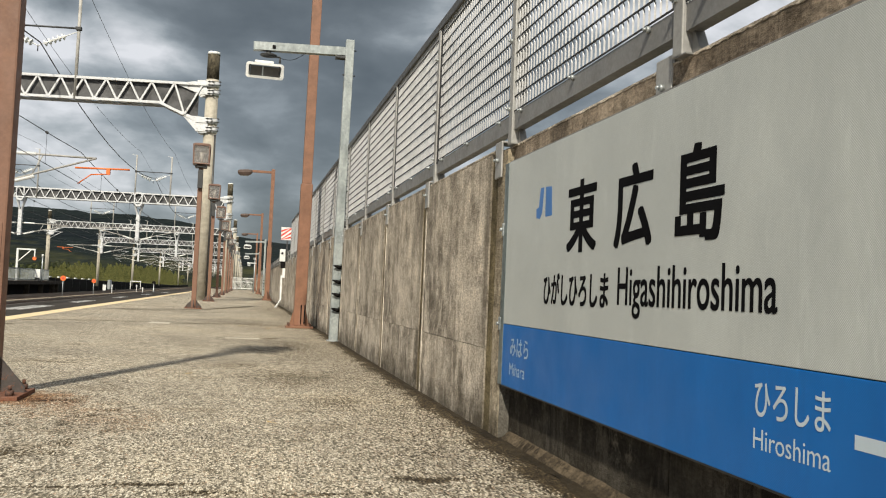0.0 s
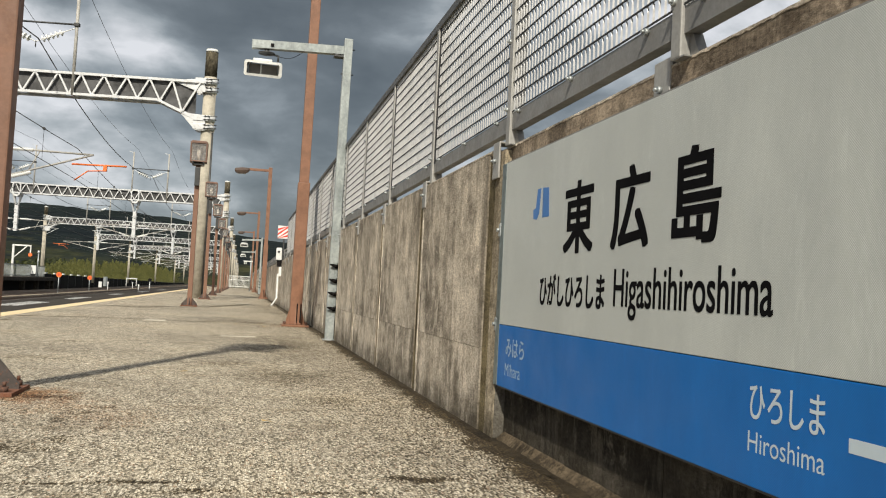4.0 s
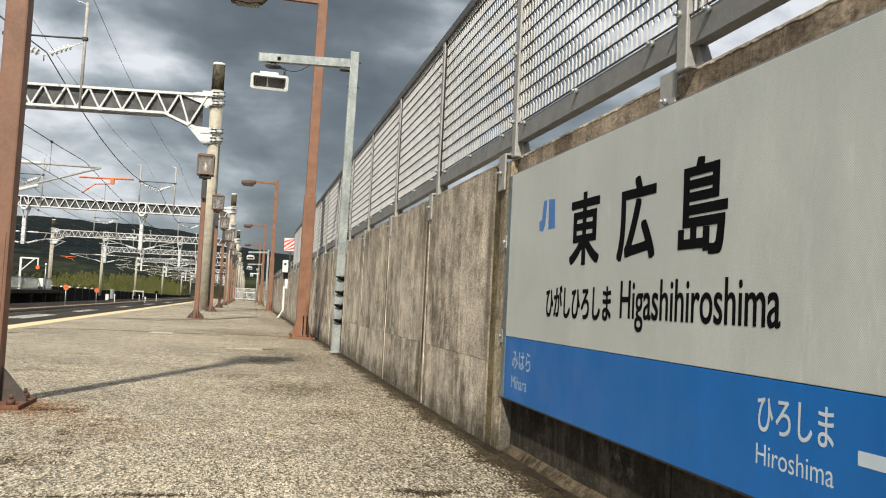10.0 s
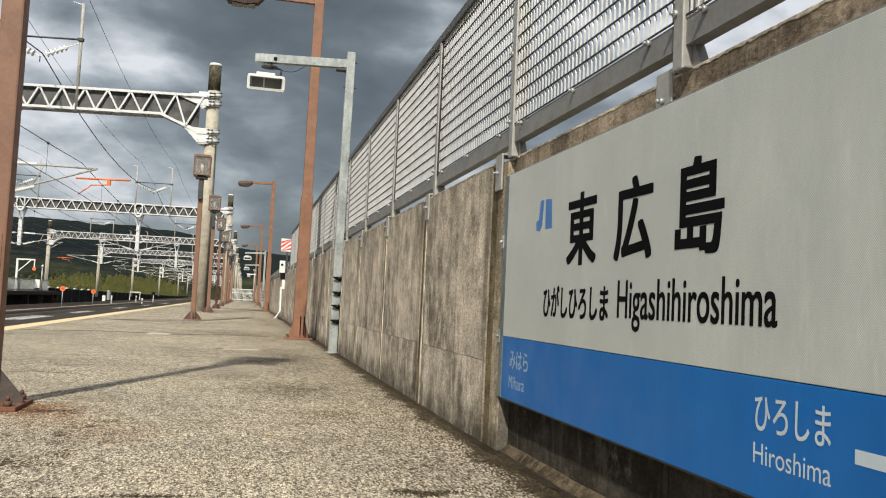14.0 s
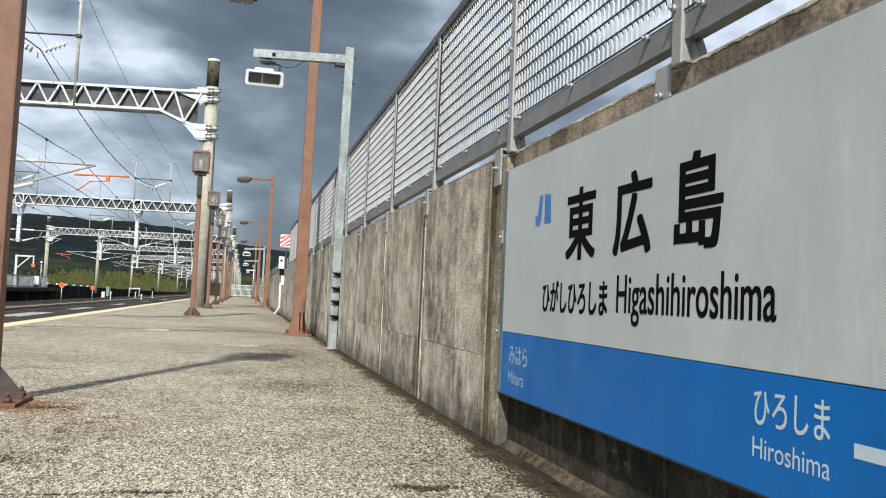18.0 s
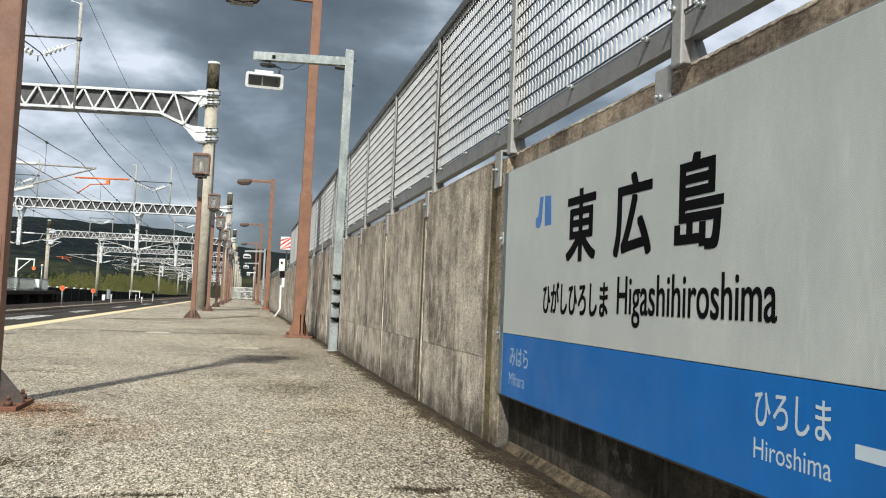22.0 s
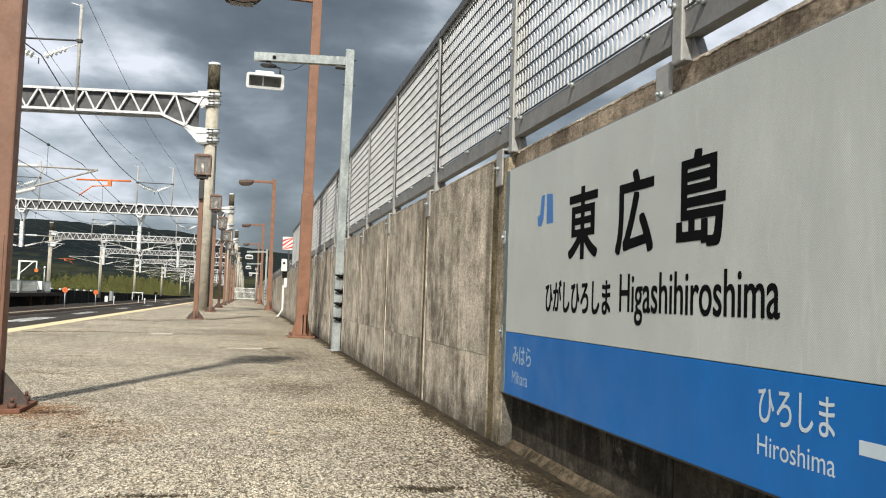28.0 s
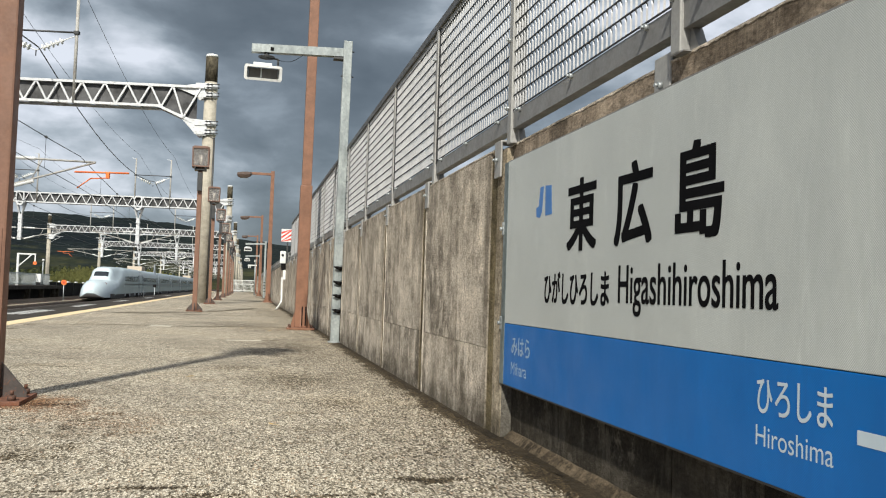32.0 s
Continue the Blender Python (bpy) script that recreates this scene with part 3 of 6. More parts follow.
def turned(bm, p0, p1, profile, n=8):
    """A turned body along p0..p1; the profile gives distance from p0 and radius."""
    p0 = Vector(p0)
    d = (Vector(p1) - p0).normalized()
    u = d.cross(Vector((0, 0, 1)) if abs(d.z) < 0.9 else Vector((0, 1, 0))).normalized()
    v = d.cross(u)
    rings = [[bm.verts.new(p0 + d * s + (u * math.cos(2 * math.pi * i / n) + v * math.sin(2 * math.pi * i / n)) * r) for i in range(n)] for s, r in profile]
    for a, b in zip(rings, rings[1:]):
        for i in range(n):
            bm.faces.new((a[i], a[(i + 1) % n], b[(i + 1) % n], b[i]))
    bm.faces.new(rings[0][::-1])
    bm.faces.new(rings[-1])
    return bm


def prism(bm, pts, axis, a, b):
    """A polygon pushed along an axis from a to b; pts are the two other coordinates, in xyz order."""
    def at(p, v):
        q = list(p)
        q.insert("xyz".index(axis), v)
        return bm.verts.new(q)
    lo, hi = [at(p, a) for p in pts], [at(p, b) for p in pts]
    n = len(pts)
    for i in range(n):
        bm.faces.new((lo[i], lo[(i + 1) % n], hi[(i + 1) % n], hi[i]))
    bm.faces.new(lo[::-1])
    bm.faces.new(hi)
    return bm


def mesh_of(name, bm, material):
    bmesh.ops.recalc_face_normals(bm, faces=bm.faces)
    me = bpy.data.meshes.new(name)
    bm.to_mesh(me)
    bm.free()
    me.materials.append(material)
    return me


def part(name, bm, material, parent=None, label="", at=None):
    me = bm if isinstance(bm, bpy.types.Mesh) else mesh_of(name, bm, material)
    ob = new(name, me)
    if parent is not None:
        ob.parent = parent
    if at is not None:
        ob.location = at
    return tagged(ob, label)


def thing(name, label, category, at=(0, 0, 0), group="", kind=""):
    ob = new(name)
    ob.empty_display_size = 0.1
    ob.location = at
    return tagged(ob, label, category, group, kind)


def B():
    return bmesh.new()


# ---- the large structure ----
WALL_X, WALL_TOP, PITCH, JOINT0 = 1.145, 1.335, 1.665, 4.03
EDGE_X, RAIL_Z = -4.85, -1.25


def setting():
    # platform: a thick slab with a walking surface, the far side carried on to its end
    bm = box(B(), -3.22, 1.32, -8, 97, -0.35, 0.0)
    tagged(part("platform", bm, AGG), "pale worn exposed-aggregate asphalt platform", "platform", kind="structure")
    bm = box(B(), -4.45, -3.51, -8, 97, -0.35, -0.004)
    tagged(part("platform_edge", bm, EDGE), "dark asphalt strip along the platform edge", "platform", kind="structure")
    bm = box(B(), -3.51, -3.22, -8, 97, -0.35, 0.004)
    tagged(part("yellow_line", bm, YELLOW), "yellow warning line painted along the platform", "platform line", kind="structure")
    bm = box(B(), EDGE_X, -4.45, -8, 97, -0.22, 0.0)
    box(bm, EDGE_X + 0.35, EDGE_X + 0.55, -8, 97, RAIL_Z, -0.22)
    tagged(part("platform_kerb", bm, EDGE), "dark concrete coping of the platform", "platform", kind="structure")
    # track bed between the two platforms
    bm = box(B(), -22.2, EDGE_X + 0.35, -60, 900, RAIL_Z - 0.75, RAIL_Z - 0.30)
    tagged(part("track_bed", bm, BALLAST), "dark ballast between the platforms", "track bed", kind="structure")
    for i, x in enumerate((-6.6, -10.7, -15.0, -20.1)):
        slab = box(B(), x - 1.2, x + 1.2, -60, 900, RAIL_Z - 0.40, RAIL_Z - 0.17)
        ob = tagged(part("track_slab", slab, SLAB), "rust-stained concrete slab under the rails", "track slab", kind="structure")
        for s in (-0.75, 0.75):
            part("rail", box(B(), s + x - 0.035, s + x + 0.035, -60, 900, RAIL_Z - 0.17, RAIL_Z), STEEL, ob)
    bm = box(B(), -16.75, -15.95, -60, 900, RAIL_Z - 0.5, RAIL_Z + 0.02)
    tagged(part("cable_trough", bm, CONC_LIGHT), "pale concrete cable trough beside the track", "cable trough", kind="structure")
    # the ground, one sheet that reaches the horizon
    bm = B()
    bmesh.ops.create_grid(bm, x_segments=2, y_segments=2, size=4500)
    ob = part("ground", bm, GROUND, at=(0, 0, -4.2))
    tagged(ob, "rough green grassland below the railway", "ground", kind="structure")
    # far platform, on legs, that ends before the open line
    bm = box(B(), -30, -21.9, -60, 116, -0.35, 0.02)
    tagged(part("far_platform", bm, EDGE), "dark platform deck across the tracks", "platform", kind="structure")
    # solid block whose black colour stands for the shade under the deck
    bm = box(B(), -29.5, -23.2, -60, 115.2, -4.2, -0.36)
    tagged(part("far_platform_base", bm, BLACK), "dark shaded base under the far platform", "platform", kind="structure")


setting()


def noise_barrier():
    """The low dark barrier beyond the far platform, whose top drops away along the line."""
    root = thing("noise_barrier", "low black noise barrier along the far side of the line", "barrier", (-25.2, 116, -2.2))
    y, k = 0.0, 0
    while y < 300:
        top = 2.65 - 0.0062 * y if y < 220 else 1.25
        part("panel", box(B(), -0.08, 0.08, y, y + 5.88, 0, top), BLACK, root)
        part("post", box(B(), -0.14, 0.14, y + 5.9, y + 6.02, -2, top + 0.06), DARK, root)
        y += 6.03
        k += 1
    # small white brackets along the near end of the top
    for i in range(7):
        part("bracket", box(B(), -0.12, 0.12, 2 + i * 6.1, 3.3 + i * 6.1, 2.68 - 0.0062 * i * 6, 2.86 - 0.0062 * i * 6), WHITE, root)


noise_barrier()


def wall():
    """The concrete wall along the platform: precast panels with mossy joints."""
    root = thing("wall_east", "stained precast concrete wall along the platform", "wall", (0, 0, 0), kind="structure")
    part("backing", box(B(), WALL_X + 0.007, WALL_X + 0.14, 3.93, 97, -0.3, WALL_TOP - 0.02), JOINT, root, "mossy concrete in the joints")
    part("backing", box(B(), WALL_X + 0.080, WALL_X + 0.14, -9.4, 3.93, -0.3, WALL_TOP - 0.02), JOINT, root, "mossy concrete in the joints")
    # the wall under the sign is coloured far darker than the panels
    part("lower_wall", box(B(), WALL_X + 0.055, WALL_X + 0.079, -0.6, 2.30, -0.2, 0.388), CONC_BLACK, root, "near-black wall with pale lichen under the sign")
    part("lower_wall", box(B(), WALL_X + 0.055, WALL_X + 0.079, 2.305, 3.874, -0.2, 0.388), CONC_BLACK, root, "near-black wall with pale lichen under the sign")
    half = (PITCH - 0.105) / 2

    def slab(z0, z1, x0, x1, mat=CONC):
        bm = box(B(), x0, x1, -half, half, z0, z1)
        edges = [e for e in bm.edges]
        upright = [e for e in edges if abs(e.verts[0].co.z - e.verts[1].co.z) > 0.1]
        bmesh.ops.bevel(bm, geom=upright, offset=0.012, segments=1, affect="EDGES")
        return mesh_of("panel", bm, mat)

    lower = slab(-0.2, 0.3890, WALL_X, WALL_X + 0.06)
    upper = slab(0.3920, WALL_TOP, WALL_X, WALL_X + 0.17)
    up_in = mesh_of("panel", box(B(), WALL_X + 0.036, WALL_X + 0.17, -PITCH / 2 + 0.002, PITCH / 2 - 0.002, 0.393, WALL_TOP + 0.005, 0.004), TOP_CONC)

    def ragged_edge(seed):
        rnd, bm, z, rows = random.Random(seed), B(), -0.2, []
        while True:
            w, d = rnd.uniform(0.010, 0.040), rnd.uniform(0.0, 0.005)
            rows.append([bm.verts.new(p) for p in ((WALL_X + 0.03, 0.004 - d, z), (WALL_X - 0.003, 0.004 - d, z), (WALL_X - 0.003, -w, z), (WALL_X + 0.002, -w - 0.004, z))])
            if z >= WALL_TOP - 0.004:
                break
            z = min(z + rnd.uniform(0.015, 0.05), WALL_TOP - 0.004)
        for a, b in zip(rows, rows[1:]):
            for i in range(3):
                bm.faces.new((a[i], a[i + 1], b[i + 1], b[i]))
        bm.faces.new(rows[-1])
        return mesh_of("joint_edge", bm, CONC_PALE)

    mortars = [ragged_edge(i) for i in range(4)]
    for k in range(-8, 56):
        y = JOINT0 + PITCH * (k + 0.5)
        behind_sign = k in (-1, -2)
        for me in ((up_in,) if behind_sign else (lower, upper)):
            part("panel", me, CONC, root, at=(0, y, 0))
        if k >= 0:
            part("joint_edge", mortars[k % 4], CONC_PALE, root, at=(0, y + half, 0))
    # the chipped upper edge of the wall, coloured pale for the sun it catches
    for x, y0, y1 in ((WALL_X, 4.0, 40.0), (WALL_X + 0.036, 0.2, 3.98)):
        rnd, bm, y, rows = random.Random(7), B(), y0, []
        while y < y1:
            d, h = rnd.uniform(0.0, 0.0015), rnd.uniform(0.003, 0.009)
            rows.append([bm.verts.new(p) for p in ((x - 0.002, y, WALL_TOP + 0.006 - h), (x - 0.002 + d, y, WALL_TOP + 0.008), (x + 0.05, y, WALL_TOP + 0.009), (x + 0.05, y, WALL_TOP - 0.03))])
            y += rnd.uniform(0.008, 0.022) * (1 if y < 6 else 4)
        for a, b in zip(rows, rows[1:]):
            for i in range(4):
                bm.faces.new((a[i], b[i], b[(i + 1) % 4], a[(i + 1) % 4]))
        part("coping_edge", bm, CONC_PALE, root, "chipped upper edge of the wall, coloured pale as if sunlit")
    # the raised pier beside the sign and the low foot under it
    part("pier", box(B(), WALL_X + 0.005, WALL_X + 0.078, 3.845, 3.985, -0.2, WALL_TOP - 0.012), PIER, root)
    # thin sheet gives the pier's near side a darker grey than its front
    part("pier_side", box(B(), WALL_X + 0.008, WALL_X + 0.060, 3.838, 3.8445, -0.2, 0.6), PIER_SIDE, root, "grey near side of the pier")
    rnd, bm, y, rows = random.Random(4), B(), 0.6, []
    lip, crest = 0.0, 0.0
    while y < 3.842:
        lip = lip * 0.8 + rnd.uniform(-0.0016, 0.0016)
        crest = crest * 0.8 + rnd.uniform(-0.0012, 0.0012)
        rows.append([bm.verts.new(p) for p in ((WALL_X + 0.012, y, -0.2), (WALL_X + 0.012 + lip, y, -0.002), (WALL_X + 0.030 + lip, y, 0.020 + crest), (WALL_X + 0.050, y, 0.038 + crest), (WALL_X + 0.066, y, 0.044 + crest))])
        y += rnd.uniform(0.015, 0.04)
    for a, b in zip(rows, rows[1:]):
        for i in range(4):
            bm.faces.new((a[i], b[i], b[i + 1], a[i + 1])).smooth = True
    part("wall_foot", bm, FOOT, root, "pale sloping concrete foot under the sign")
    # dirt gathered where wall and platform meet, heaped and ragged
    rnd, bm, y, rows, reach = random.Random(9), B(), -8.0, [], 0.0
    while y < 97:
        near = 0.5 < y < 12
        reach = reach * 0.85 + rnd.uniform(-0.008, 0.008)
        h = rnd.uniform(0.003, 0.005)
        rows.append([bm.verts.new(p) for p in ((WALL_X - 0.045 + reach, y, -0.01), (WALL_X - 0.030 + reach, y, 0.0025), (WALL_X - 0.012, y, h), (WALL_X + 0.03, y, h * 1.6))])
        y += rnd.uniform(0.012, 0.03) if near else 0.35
    for a, b in zip(rows, rows[1:]):
        for i in range(3):
            bm.faces.new((a[i], b[i], b[i + 1], a[i + 1])).smooth = True
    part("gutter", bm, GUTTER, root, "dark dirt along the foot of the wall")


wall()


def fence():
    """Mesh fence on top of the wall, posts strapped over the coping."""
    root = thing("mesh_fence", "grey steel fence with bright wire mesh on the wall", "fence", (1.165, 0, 0))
    z0, z1, first = 1.408, 2.385, 3.84
    n_to, n_from = 13, -4
    # one mesh infill, shared by the bays
    a, b = 0.035, PITCH - 0.062
    verts, faces = [], []

    def strip(pts, w):
        base = len(verts)
        for x, y, z in pts:
            verts.extend(((x + w, y - 0.0012, z), (x, y, z), (x - w * 0.8, y + 0.0012, z)))
        for i in range(len(pts) - 1):
            for j in (0, 1):
                p = base + 3 * i + j
                faces.append((p, p + 1, p + 4, p + 3))

    row, top, low = 0.0677, z1 - 0.03, z0 + 0.085
    rows = 13
    nbar = 41
    for i in range(nbar):
        y = a + (b - a) * (i + 0.5) / nbar
        for r in range(rows):
            strip([(0.0, y + off, low + (r + f) * row) for f, off in ((0.02, 0.0), (0.70, 0.0), (0.88, 0.0015), (0.99, 0.006))], 0.0035)
    me = bpy.data.meshes.new("mesh_infill")
    me.from_pydata(verts, [], faces)
    me.materials.append(MESH_BAR)
    rod = mesh_of("rod", beam(B(), (-0.002, a, low), (-0.002, b, low), 0.0040, 0.0055), MESH_ROD)
    # dark strip added to draw the black gap between post and mesh
    side = mesh_of("side_bar", box(B(), -0.004, 0.018, PITCH - 0.060, PITCH - 0.029, low - 0.02, top), MESH_ROD)
    rail_lo = mesh_of("bottom_rail", box(box(B(), 0.0, 0.012, 0.028, PITCH - 0.028, z0, z0 + 0.078), 0.012, 0.045, 0.028, PITCH - 0.028, z0, z0 + 0.006), FENCE_GREY)
    rail_hi = mesh_of("top_rail", box(B(), -0.014, 0.05, 0.0, PITCH, z1 - 0.034, z1 + 0.022, 0.006), RAIL_DARK)
    post = mesh_of("post", box(B(), -0.012, 0.055, -0.028, 0.028, WALL_TOP + 0.006, z1 - 0.03, 0.005), POST_GREY)
    bm = box(B(), -0.010, 0.053, -0.029, 0.029, 0, 0.004)
    prism(bm, ((0.0, 0.0), (0.0, 0.11), (-0.06, 0.0)), "x", 0.02, 0.05)
    foot = mesh_of("post_foot", bm, FENCE_GREY)
    bm = box(B(), -0.036, -0.026, -0.05, 0.05, -0.15, 0.02, 0.004)
    box(bm, -0.036, 0.16, -0.05, 0.05, 0.012, 0.022, 0.004)
    strap = mesh_of("strap", bm, POST_GREY)
    bolt = mesh_of("bolt", tube(tube(B(), (0, 0, 0), (-0.014, 0, 0), 0.011, n=6), (-0.014, 0, 0), (-0.024, 0, 0), 0.006, n=6), GALV)
    for k in range(n_from, n_to):
        y = first + (PITCH if k >= 0 else 1.60) * k
        part("post", post, None, root, at=(0, y, 0))
        part("post_foot", foot, None, root, at=(0, y - 0.02, WALL_TOP + 0.004))
        sx, sy = (0.046, 0.120) if k in (-1, -2) else (0.006, 0.11)
        part("strap", strap, None, root, "grey strap folded over the wall", at=(sx, y + sy, WALL_TOP + 0.012))
        part("bolt", bolt, None, root, at=(sx - 0.036, y + sy, WALL_TOP - 0.055))
        if k < n_to - 1:
            part("mesh_infill", me, None, root, "bright vertical wire mesh", at=(0, y, 0))
            for r in range(rows + 1):
                part("rod", rod, None, root, at=(0, y, r * row))
            part("side_bar", side, None, root, "dark strip drawn for the gap between post and mesh", at=(0, y, 0))
            part("bottom_rail", rail_lo, None, root, at=(0, y, 0))
            part("top_rail", rail_hi, None, root, at=(0, y, 0))
            for f in (0.12, 0.5, 0.88):
                part("bolt", bolt, None, root, at=(0, y + PITCH * f, z0 + 0.068))
            for z in (z0 + 0.10, z0 + 0.42, z0 + 0.75):
                part("bolt", bolt, None, root, at=(-0.008, y + 0.012, z))
    # lower open railing that carries on to the end of the platform
    low_root = thing("pipe_railing", "low grey pipe railing on the wall", "railing", (1.2, 0, 0))
    y0, y1 = first + PITCH * (n_to - 1) + 0.2, 96.0
    for z in (1.42, 1.53, 1.64):
        part("pipe", tube(B(), (0, y0, z), (0, y1, z), 0.02, n=6), FENCE_GREY, low_root)
    n = int((y1 - y0) / PITCH)
    pm = mesh_of("upright", tube(B(), (0, 0, WALL_TOP), (0, 0, 1.66), 0.024, n=6), FENCE_GREY)
    for i in range(n + 1):
        part("upright", pm, None, low_root, at=(0, y0 + i * PITCH, 0))


fence()

# ---- the station sign ----


def lettering(name, body, y_left, y_right, z0, z1, parent, material, x, bold=0.0, label=""):
    """A line of writing on the sign, fitted to its place; it reads from y_left towards the camera."""
    cu = bpy.data.curves.new(name, "FONT")
    cu.body, cu.size = body, 1.0
    tmp = new("tmp_text", cu)
    dg = bpy.context.evaluated_depsgraph_get()
    me = bpy.data.meshes.new_from_object(tmp.evaluated_get(dg))
    bpy.data.objects.remove(tmp)
    co = np.zeros(len(me.vertices) * 3)
    me.vertices.foreach_get("co", co)
    co = co.reshape(-1, 3)
    lo, hi = co.min(0), co.max(0)
    u = (co[:, 0] - lo[0]) / (hi[0] - lo[0])
    v = (co[:, 1] - lo[1]) / (hi[1] - lo[1])
    w = bold * (z1 - z0)
    y0, y1, za, zb = y_left - w, y_right + w, z0 + w * 0.8, z1 - w * 0.8
    polys = [list(p.vertices) for p in me.polygons]
    # each letter stands alone: faces are gathered by the stretches that they cover
    runs = []
    for a, b, p in sorted((min(u[i] for i in p), max(u[i] for i in p), p) for p in polys):
        if runs and a < runs[-1][0] + 0.0005:
            runs[-1][0] = max(runs[-1][0], b)
            runs[-1][1].append(p)
        else:
            runs.append([b, [p]])
    spots = [(a, b * 0.8) for a in (-1, 0, 1) for b in (-1, 0, 1)] if bold else ((0, 0),)
    bpy.data.meshes.remove(me)
    bpy.data.curves.remove(cu)
    for _, ps in runs:
        vs, fs = [], []
        for k, (du, dv) in enumerate(spots):
            for p in ps:
                fs.append(list(range(len(vs), len(vs) + len(p))))
                vs += [(x - k * 0.00008, y0 + (y1 - y0) * u[i] + du * w, za + (zb - za) * v[i] + dv * w) for i in p]
        me = bpy.data.meshes.new(name)
        me.from_pydata(vs, [], fs)
        me.materials.append(material)
        part(name, me, material, parent, label)


def station_sign():
    s = thing("station_sign", "pale grey station name sign with a blue band", "sign", (0, 0, 0))
    y0, y1, x = 1.10, 3.795, 1.145
    part("panel", box(B(), x, x + 0.022, y0, y1, 0.5225, 1.25, 0.002), SIGN_GREY, s, "pale grey reflective sheet")
    part("blue_band", box(B(), x, x + 0.022, y0, y1, 0.25, 0.5205, 0.002), SIGN_BLUE, s, "bright blue lower band")
    for a, b in ((0.244, 0.25), (1.25, 1.256)):
        part("edge_trim", box(B(), x + 0.003, x + 0.034, y0 - 0.01, y1 + 0.006, a, b), DARK if a < 1 else FENCE_GREY, s)
    part("edge_trim", box(B(), x - 0.001, x + 0.05, y1 + 0.001, y1 + 0.060, 0.248, 1.252, 0.003), GREEN_GREY, s, "grey metal edge")
    part("edge_trim", box(B(), x + 0.003, x + 0.05, y0 - 0.01, y0, 0.25, 1.25), FENCE_GREY, s)
    for z in (0.52, 0.95):
        part("fixing_lug", box(B(), x - 0.004, x + 0.05, y1 + 0.045, y1 + 0.074, z - 0.03, z + 0.03, 0.004), GALV, s)
        part("bolt", tube(B(), (x - 0.004, y1 + 0.060, z), (x - 0.016, y1 + 0.060, z), 0.009, n=6), GALV, s)
    f = x - 0.0006
    lettering("letter", "東", 3.035, 2.757, 0.812, 1.072, s, INK, f, 0.026, "bold black character")
    lettering("letter", "広", 2.612, 2.343, 0.812, 1.072, s, INK, f, 0.026, "bold black character")
    lettering("letter", "島", 2.203, 1.950, 0.812, 1.074, s, INK, f, 0.026, "bold black character")
    lettering("letter", "ひがしひろしま", 3.268, 2.640, 0.622, 0.742, s, INK, f, 0.024, "bold black kana")
    lettering("letter", "Higashihiroshima", 2.570, 1.719, 0.596, 0.752, s, INK, f, 0.009, "bold black latin letters")
    lettering("letter", "みはら", 3.676, 3.428, 0.388, 0.467, s, LETTER_FADED, f, 0.012, "faded white kana")
    lettering("letter", "Mihara", 3.680, 3.468, 0.305, 0.358, s, LETTER_FADED, f, 0.0, "faded white latin letters")
    lettering("letter", "ひろしま", 1.797, 1.532, 0.402, 0.484, s, LETTER_WHITE, f, 0.008, "white kana")
    lettering("letter", "Hiroshima", 1.800, 1.530, 0.328, 0.374, s, LETTER_WHITE, f, 0.0, "white latin letters")
    # arrow bar towards the next station
    part("arrow", prism(B(), ((1.462, 0.386), (1.462, 0.414), (1.26, 0.414), (1.26, 0.44), (1.17, 0.40), (1.26, 0.36), (1.26, 0.386)), "x", f, f + 0.001), LETTER_WHITE, s, "white direction arrow")
    # the operator's mark as plain slanted shapes
    bm = prism(B(), ((3.345, 1.086), (3.305, 1.086), (3.320, 0.985), (3.345, 0.962), (3.388, 0.968), (3.392, 1.005), (3.362, 1.01)), "x", f, f + 0.001)
    prism(bm, ((3.285, 1.086), (3.215, 1.080), (3.203, 0.966), (3.280, 0.966)), "x", f, f + 0.001)
    part("mark", bm, LOGO_BLUE, s, "plain blue operator mark")


station_sign()

# ---- posts and lamps on the platform ----


